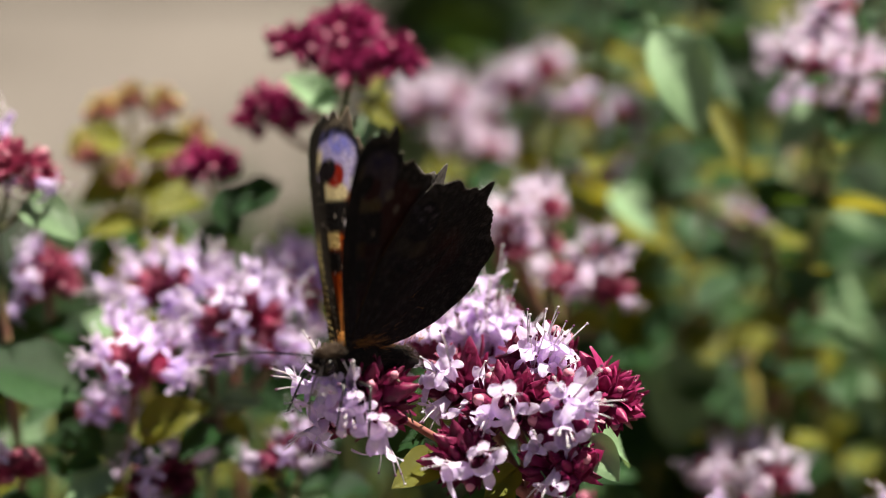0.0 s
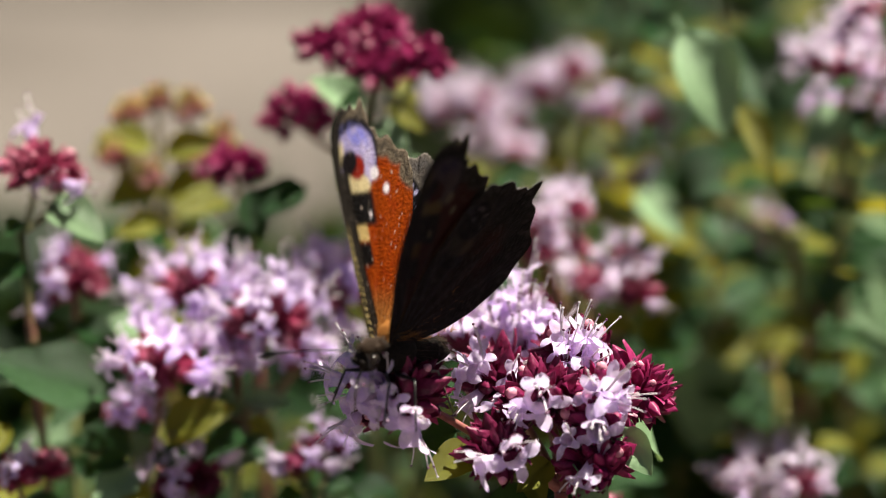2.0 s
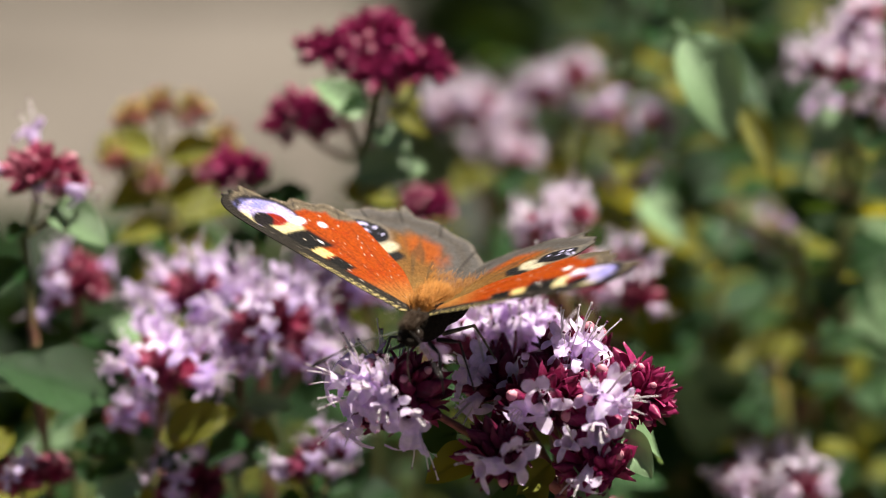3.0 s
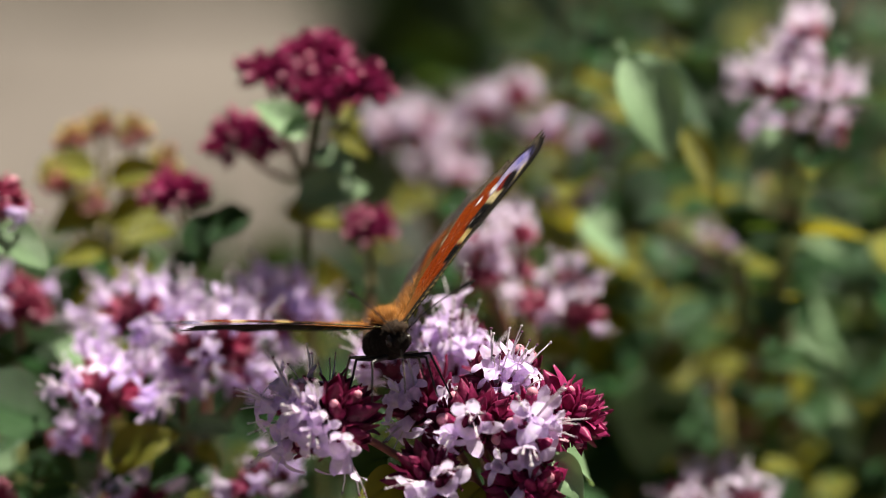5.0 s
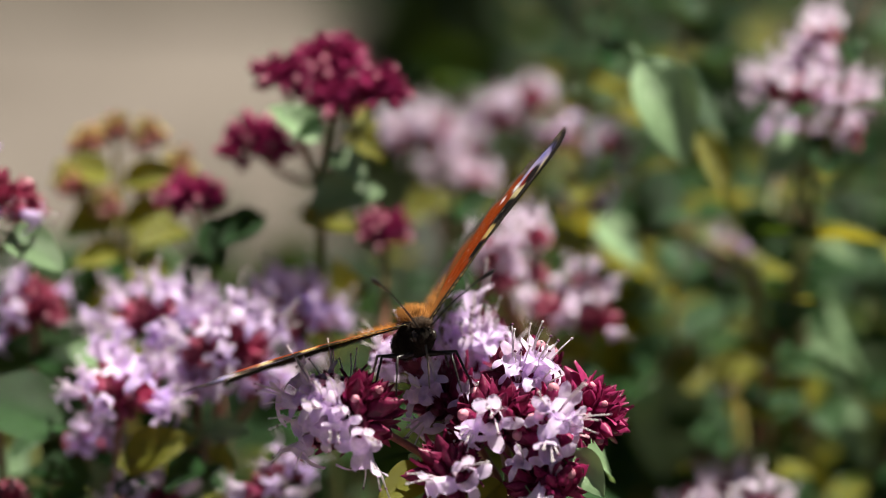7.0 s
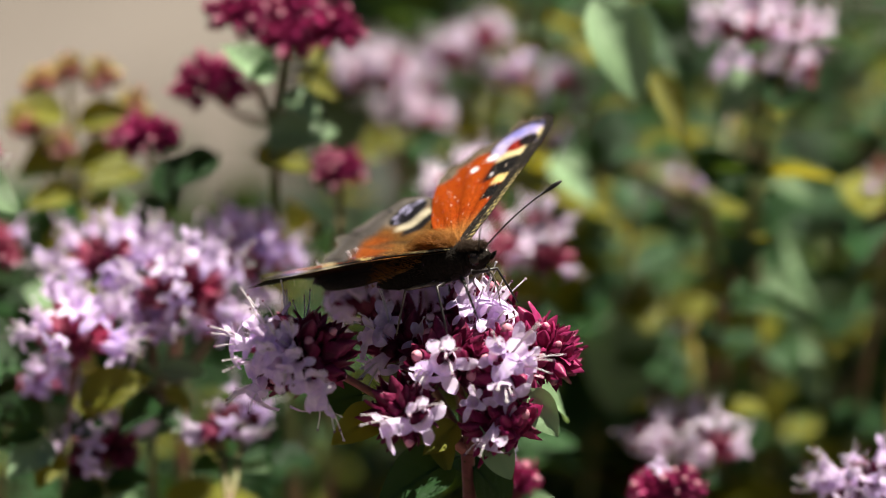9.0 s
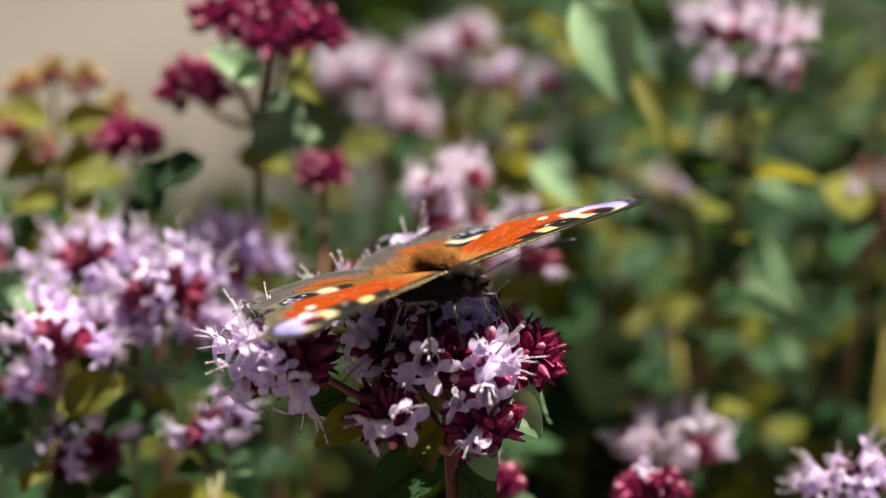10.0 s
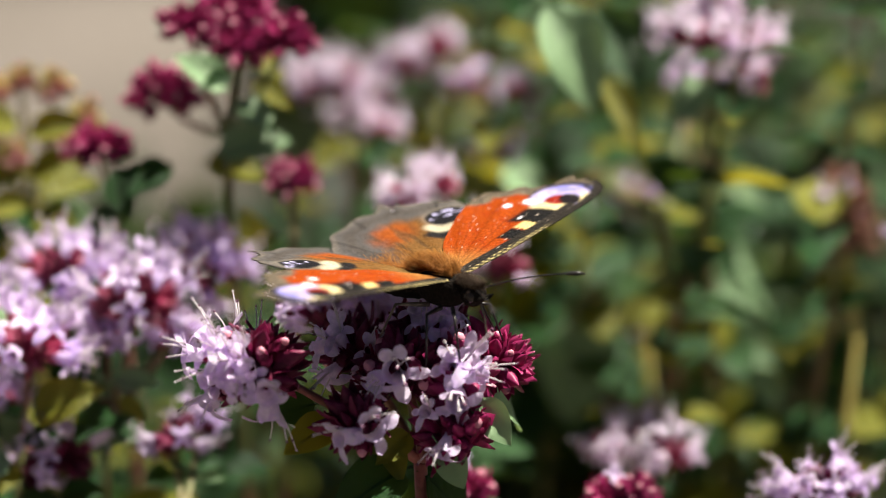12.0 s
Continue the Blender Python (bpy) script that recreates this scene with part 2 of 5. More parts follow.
def leaf_soup(seed, width=0.62, fold=0.18, droop=0.25):
    """An egg-shaped leaf one unit long, along y, folded at the midrib, with a short stalk."""
    rng = random.Random(seed)
    cols, rows = 9, 12
    s = Soup()
    verts = []
    wave = rng.uniform(0, 6)
    for i in range(rows):
        v = i / (rows - 1)
        w = width / 2 * (math.sin(math.pi * v ** 0.78) ** 0.85 if 0 < v < 1 else 0) + 0.008
        for j in range(cols):
            u = (j / (cols - 1) - 0.5) * 2
            z = fold * abs(u) ** 1.3 * w * 2 - droop * v * v + 0.018 * math.sin(wave + 7 * v + 3 * u) * abs(u) + 0.012 * math.sin(26 * (v - 0.32 * abs(u))) * abs(u) ** 0.5 * (1 - abs(u)) * 2
            verts.append((u * w, v, z))
    s.add(verts, grid_faces(rows, cols), 0)
    tube(s, bend((0, -0.14, -0.03), (0, 0.06, 0.0), (0, 0, 0.0), 4), [0.018] * 4, 6, 0)
    tube(s, [(0, v, -droop * v * v - 0.004) for v in (0, 0.25, 0.5, 0.75, 0.95)], [0.016, 0.014, 0.011, 0.008, 0.003], 5, 0)
    return s


LEAVES = [leaf_soup(41), leaf_soup(42, 0.56, 0.3, 0.12), leaf_soup(43, 0.68, 0.1, 0.35)]
LEAF_MESH = {m.name: [s.mesh("leaf", [m]) for s in LEAVES] for m in (LEAF, LEAF_PALE_LIT, LEAF_YELLOW, LEAF_MID)}
LONG_LEAF = {m.name: leaf_soup(44, 0.36, 0.25, 0.2).mesh("leaf", [m]) for m in (LEAF, LEAF_PALE_LIT, LEAF_YELLOW, LEAF_MID)}


def leaf(parent, base, tip, mat=None, face=(0, -0.3, 1), shape=0, slim=False, label=""):
    """A leaf from base to tip whose upper side turns towards face."""
    mat = mat or LEAF
    b, t = Vector(base) - parent.location, Vector(tip) - parent.location
    y = (t - b).normalized()
    z = Vector(face)
    z = (z - y * z.dot(y)).normalized()
    x = y.cross(z)
    m = Matrix((x, y, z)).transposed().to_4x4()
    me = LONG_LEAF[mat.name] if slim else LEAF_MESH[mat.name][shape % 3]
    return part("leaf", me, parent, label, Matrix.Translation(b) @ m @ Matrix.Scale((t - b).length, 4))


def dome(count, low=-0.55, seed=0):
    """Evenly spread, slightly shaken directions over the upper part of a ball."""
    rng = random.Random(seed)
    out = []
    total = int(count * 2 / (1 - low))
    for i in range(total):
        z = 1 - 2 * (i + 0.5) / total
        if z < low:
            break
        a = i * 2.39996 + rng.uniform(-0.25, 0.25)
        r = math.sqrt(1 - z * z)
        out.append(Vector((r * math.cos(a), r * math.sin(a), z + rng.uniform(-0.08, 0.08))).normalized())
    return out


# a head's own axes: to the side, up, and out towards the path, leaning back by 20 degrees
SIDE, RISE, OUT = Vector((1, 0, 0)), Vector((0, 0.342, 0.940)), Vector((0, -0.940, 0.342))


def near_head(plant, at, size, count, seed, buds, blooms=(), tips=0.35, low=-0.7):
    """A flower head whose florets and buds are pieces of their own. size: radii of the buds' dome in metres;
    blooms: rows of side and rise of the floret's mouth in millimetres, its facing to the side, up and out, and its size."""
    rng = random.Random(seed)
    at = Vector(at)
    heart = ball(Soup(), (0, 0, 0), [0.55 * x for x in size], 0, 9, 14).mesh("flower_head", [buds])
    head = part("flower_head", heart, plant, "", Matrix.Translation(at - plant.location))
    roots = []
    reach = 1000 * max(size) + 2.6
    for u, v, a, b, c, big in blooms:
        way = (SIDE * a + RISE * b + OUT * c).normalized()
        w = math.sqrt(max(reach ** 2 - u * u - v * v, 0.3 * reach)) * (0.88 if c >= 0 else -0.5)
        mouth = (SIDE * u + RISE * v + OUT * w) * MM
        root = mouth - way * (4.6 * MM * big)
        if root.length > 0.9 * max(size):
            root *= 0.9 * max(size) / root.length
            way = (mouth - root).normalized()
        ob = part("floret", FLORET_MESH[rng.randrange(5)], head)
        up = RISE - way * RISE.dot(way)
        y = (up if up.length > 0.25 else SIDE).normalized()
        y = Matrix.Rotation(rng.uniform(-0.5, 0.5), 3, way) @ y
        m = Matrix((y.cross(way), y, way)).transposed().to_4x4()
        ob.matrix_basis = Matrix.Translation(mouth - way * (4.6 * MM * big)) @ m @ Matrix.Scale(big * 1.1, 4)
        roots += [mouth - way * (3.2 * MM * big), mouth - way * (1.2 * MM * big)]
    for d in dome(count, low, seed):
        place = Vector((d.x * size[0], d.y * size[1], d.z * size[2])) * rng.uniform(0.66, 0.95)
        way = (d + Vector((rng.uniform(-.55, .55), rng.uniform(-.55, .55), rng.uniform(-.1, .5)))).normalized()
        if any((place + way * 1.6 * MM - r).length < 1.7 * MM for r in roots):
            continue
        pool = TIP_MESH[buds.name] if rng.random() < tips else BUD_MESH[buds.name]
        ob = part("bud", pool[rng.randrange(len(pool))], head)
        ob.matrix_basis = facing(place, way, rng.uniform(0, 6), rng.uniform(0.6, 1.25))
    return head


FLORET_MESH = [s.mesh("floret", [PETAL, CALYX, THREAD, ANTHER]) for s in FLORETS]
BUD_MESH = {m.name: [s.mesh("bud", [m]) for s in BUDS] for m in (CALYX, MAGENTA)}
TIP_MESH = {m.name: [s.mesh("bud", [m, BUD_TIP]) for s in TIP_BUDS] for m in (CALYX, MAGENTA)}


def far_head(plant, at, size, count, openness, seed, buds, petals=None, label="", scale=1.0, towards=(0, 0, 1)):
    """A flower head that stands out of focus: all its buds in one mesh, all its open florets in another."""
    rng = random.Random(seed)
    closed, opened = Soup(), Soup()
    t = Vector(towards).normalized()
    for d in dome(count, -0.6, seed):
        place = Vector((d.x * size[0], d.y * size[1], d.z * size[2])) * rng.uniform(0.6, 0.85)
        way = (d + Vector((rng.uniform(-.3, .3), rng.uniform(-.3, .3), rng.uniform(0, .4)))).normalized()
        if rng.random() < openness * (0.6 + 0.5 * (1 + d.dot(t)) / 1.5):
            opened.add_soup(FLORETS[rng.randrange(5)], facing(place, way, rng.uniform(-1, 1), rng.uniform(1.0, 1.4) * scale))
        else:
            pool = BUDS + TIP_BUDS[:1]
            closed.add_soup(pool[rng.randrange(4)], facing(place, way, rng.uniform(0, 6), rng.uniform(0.8, 1.2) * max(scale, 0.75)))
    ball(closed, (0, 0, 0), [0.45 * x for x in size], 0)
    head = part("flower_head", closed.mesh("flower_head", [buds, BUD_TIP]), plant, label, Matrix.Translation(Vector(at) - plant.location))
    if opened.n:
        part("blossoms", opened.mesh("blossoms", [petals or PETAL_FAR, buds, THREAD, ANTHER]), head)
    return head


# ---- ground ----
def ground_sheet():
    """Sandy ground to the horizon, uneven near the bed."""
    s = Soup()
    steps = [-40, -12, -4, -1.5, -0.8, -0.4, 0, 0.3, 0.6, 0.9, 1.2, 1.5, 1.8, 2.1, 2.5, 3, 4, 6, 12, 60]
    verts = [(x, y, 0.012 * noise.noise((x * 2, y * 2, 0)) if abs(x) < 5 and abs(y) < 5 else 0) for y in steps for x in steps]
    s.add(verts, grid_faces(len(steps), len(steps)))
    return tagged(new("ground", s.mesh("ground", [SAND])), "dry beige sandy path around the flower bed", "ground", kind="structure")


def soil_bed():
    """The dark earth of the bed, a low mound with an uneven edge."""
    s = Soup()
    rings, seg = 10, 48
    verts = []
    for i in range(rings):
        r = i / (rings - 1)
        for k in range(seg):
            a = 2 * math.pi * k / seg
            edge = 1 + 0.13 * noise.noise((math.cos(a) * 2, math.sin(a) * 2, 3))
            x, y = 0.55 + r * edge * 1.0 * math.cos(a), 0.62 + r * edge * 1.05 * math.sin(a)
            verts.append((x, y, 0.03 * (1 - r ** 3) - 0.016 * r + 0.018 + 0.008 * noise.noise((x * 9, y * 9, 1))))
    s.add(verts, grid_faces(rings, seg, True))
    return tagged(new("soil_bed", s.mesh("soil_bed", [SOIL])), "dark crumbly earth under the oregano", "soil", kind="structure")


def far_bed():
    """A bare strip of darker earth on the far side of the path."""
    s = Soup()
    rows, cols = 9, 40
    verts = []
    for i in range(rows):
        for k in range(cols):
            v, x = i / (rows - 1), -3 + 6 * k / (cols - 1)
            y = 1.95 + 1.6 * v + 0.10 * noise.noise((x * 1.5, v, 5)) + 0.03 * noise.noise((x * 7, v, 8))
            verts.append((x, y, 0.05 * math.sin(math.pi * v) ** 0.5 + 0.006 + 0.012 * noise.noise((x * 5, y * 5, 2))))
    s.add(verts, grid_faces(rows, cols))
    return tagged(new("earth_strip", s.mesh("earth_strip", [EARTH])), "bare brown earth beyond the sandy path", "soil", kind="structure")


ground_sheet()
soil_bed()
far_bed()


# ---- the flowering stem with the butterfly ----
def stalk(plant, points, thick, mat, name="stem", taper=0.7):
    s = Soup()
    n = len(points)
    tube(s, [Vector(p) - plant.location for p in points], [thick * (1 - (1 - taper) * i / (n - 1)) for i in range(n)], 8)
    return part(name, s.mesh(name, [mat]), plant)


def main_plant():
    p = thing("oregano_plant", (0.022, -0.01, 0.02), "oregano stem with lilac flowers and burgundy buds, reddish stalk", "plant")
    fork = (0.01628, -0.0075, 0.46898)
    stalk(p, bend((0.022, -0.01, 0.02), fork, (0.004, 0.006, 0), 14), 0.0013, STEM_RED)
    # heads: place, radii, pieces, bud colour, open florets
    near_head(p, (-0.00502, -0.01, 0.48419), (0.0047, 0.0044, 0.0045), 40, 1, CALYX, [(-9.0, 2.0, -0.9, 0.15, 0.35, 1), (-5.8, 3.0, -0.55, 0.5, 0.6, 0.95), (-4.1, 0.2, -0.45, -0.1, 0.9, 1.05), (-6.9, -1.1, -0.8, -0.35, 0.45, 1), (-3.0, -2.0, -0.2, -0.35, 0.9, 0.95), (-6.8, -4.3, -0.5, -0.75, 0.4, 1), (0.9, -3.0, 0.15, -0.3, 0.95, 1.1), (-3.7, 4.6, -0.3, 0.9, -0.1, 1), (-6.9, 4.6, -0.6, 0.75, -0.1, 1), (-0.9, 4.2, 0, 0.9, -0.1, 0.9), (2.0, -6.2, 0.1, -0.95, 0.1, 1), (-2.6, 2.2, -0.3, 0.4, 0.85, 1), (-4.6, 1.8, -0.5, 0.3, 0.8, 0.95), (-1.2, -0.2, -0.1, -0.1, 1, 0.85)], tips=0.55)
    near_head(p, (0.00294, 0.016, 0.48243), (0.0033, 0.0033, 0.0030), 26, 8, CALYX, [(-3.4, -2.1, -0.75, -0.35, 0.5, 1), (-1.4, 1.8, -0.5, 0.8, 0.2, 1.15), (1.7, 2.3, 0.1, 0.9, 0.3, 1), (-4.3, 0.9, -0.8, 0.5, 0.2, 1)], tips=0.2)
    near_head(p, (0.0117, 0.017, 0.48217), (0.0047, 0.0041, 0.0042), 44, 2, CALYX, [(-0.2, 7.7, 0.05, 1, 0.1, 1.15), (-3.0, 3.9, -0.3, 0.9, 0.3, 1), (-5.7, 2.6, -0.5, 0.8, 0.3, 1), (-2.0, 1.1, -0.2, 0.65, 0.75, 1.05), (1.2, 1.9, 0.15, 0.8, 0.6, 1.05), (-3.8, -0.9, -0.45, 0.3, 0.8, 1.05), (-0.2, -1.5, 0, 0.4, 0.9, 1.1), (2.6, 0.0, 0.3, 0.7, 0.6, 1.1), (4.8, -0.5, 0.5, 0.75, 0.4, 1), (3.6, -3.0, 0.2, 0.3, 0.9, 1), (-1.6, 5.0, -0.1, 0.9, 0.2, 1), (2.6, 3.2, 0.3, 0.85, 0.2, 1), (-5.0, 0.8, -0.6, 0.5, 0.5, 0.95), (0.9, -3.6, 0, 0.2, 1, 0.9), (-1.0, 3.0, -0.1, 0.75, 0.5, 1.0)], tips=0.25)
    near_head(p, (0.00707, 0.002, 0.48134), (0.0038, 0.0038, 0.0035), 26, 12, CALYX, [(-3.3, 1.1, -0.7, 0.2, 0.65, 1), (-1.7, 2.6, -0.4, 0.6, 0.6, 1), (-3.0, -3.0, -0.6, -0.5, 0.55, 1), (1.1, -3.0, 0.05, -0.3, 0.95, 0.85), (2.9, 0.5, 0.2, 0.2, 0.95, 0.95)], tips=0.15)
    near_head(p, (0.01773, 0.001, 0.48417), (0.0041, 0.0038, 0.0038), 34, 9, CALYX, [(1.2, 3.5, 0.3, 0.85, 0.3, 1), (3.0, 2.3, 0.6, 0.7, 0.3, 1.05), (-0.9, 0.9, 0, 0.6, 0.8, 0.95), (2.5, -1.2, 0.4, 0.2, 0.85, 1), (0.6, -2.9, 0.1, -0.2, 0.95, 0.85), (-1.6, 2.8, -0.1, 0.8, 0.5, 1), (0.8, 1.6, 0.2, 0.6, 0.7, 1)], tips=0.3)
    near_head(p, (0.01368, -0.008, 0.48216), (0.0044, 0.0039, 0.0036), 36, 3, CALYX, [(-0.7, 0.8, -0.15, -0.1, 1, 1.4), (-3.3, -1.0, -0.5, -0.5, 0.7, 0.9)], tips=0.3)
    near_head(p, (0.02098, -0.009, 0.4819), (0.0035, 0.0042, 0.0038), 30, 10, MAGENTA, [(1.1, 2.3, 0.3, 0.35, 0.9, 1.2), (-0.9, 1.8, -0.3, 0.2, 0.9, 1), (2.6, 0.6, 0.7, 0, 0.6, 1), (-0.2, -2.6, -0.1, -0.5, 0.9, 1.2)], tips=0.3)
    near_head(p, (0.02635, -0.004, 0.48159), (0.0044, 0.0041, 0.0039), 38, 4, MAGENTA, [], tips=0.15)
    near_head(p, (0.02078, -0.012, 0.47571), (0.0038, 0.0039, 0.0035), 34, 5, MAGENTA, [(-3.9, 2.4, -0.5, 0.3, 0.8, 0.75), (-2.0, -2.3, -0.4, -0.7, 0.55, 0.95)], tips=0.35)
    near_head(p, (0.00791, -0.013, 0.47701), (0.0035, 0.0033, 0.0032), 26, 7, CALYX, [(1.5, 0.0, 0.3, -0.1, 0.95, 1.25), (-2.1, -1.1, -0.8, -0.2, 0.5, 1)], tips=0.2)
    for place in ((-0.00502, -0.01, 0.48419), (0.00294, 0.016, 0.48243), (0.0117, 0.017, 0.48217), (0.00707, 0.002, 0.48134), (0.01773, 0.001, 0.48417), (0.01368, -0.008, 0.48216), (0.02098, -0.009, 0.4819), (0.02635, -0.004, 0.48159), (0.02078, -0.012, 0.47571), (0.00791, -0.013, 0.47701)):
        stalk(p, bend(fork, place, (0.001, 0.002, -0.001)), 0.0007, STEM_RED, "branch")
    leaf(p, (0.02311, -0.012, 0.47992), (0.02824, -0.015, 0.47488), LEAF_PALE_LIT, (0.15, -0.85, 0.5), 0, label="grey-green leaf under the flowers")
    leaf(p, (0.02441, -0.002, 0.47648), (0.0327, 0.006, 0.46968), LEAF_PALE_LIT, (0.1, -0.6, 0.8), 0)
    leaf(p, (0.0182, -0.015, 0.47517), (0.02213, -0.017, 0.46931), LEAF_PALE_LIT, (0.2, -0.9, 0.4), 0)
    leaf(p, (0.00489, -0.01, 0.47605), (-0.0012, -0.016, 0.47545), LEAF_YELLOW, (-0.2, -0.8, 0.6), 0, label="yellowing leaf with a green rim")
    leaf(p, (0.00228, -0.006, 0.47704), (-0.00298, -0.01, 0.47755), LEAF, (0.1, -0.8, 0.5), 2)
    leaf(p, (0.01458, -0.012, 0.47509), (0.01037, -0.017, 0.47326), LEAF_YELLOW, (0.3, -0.7, 0.7), 1)
    leaf(p, (0.01381, -0.014, 0.47084), (0.00477, -0.022, 0.4695), LEAF, (-0.1, -0.7, 0.7), 0)
    leaf(p, (0.01704, -0.008, 0.46713), (0.02446, -0.006, 0.45949), LEAF, (0.2, -0.7, 0.7), 2)
    leaf(p, (0.01197, -0.012, 0.47388), (0.01335, -0.017, 0.47122), LEAF_YELLOW, (0.0, -0.8, 0.6), 0)
    return p


main = main_plant()


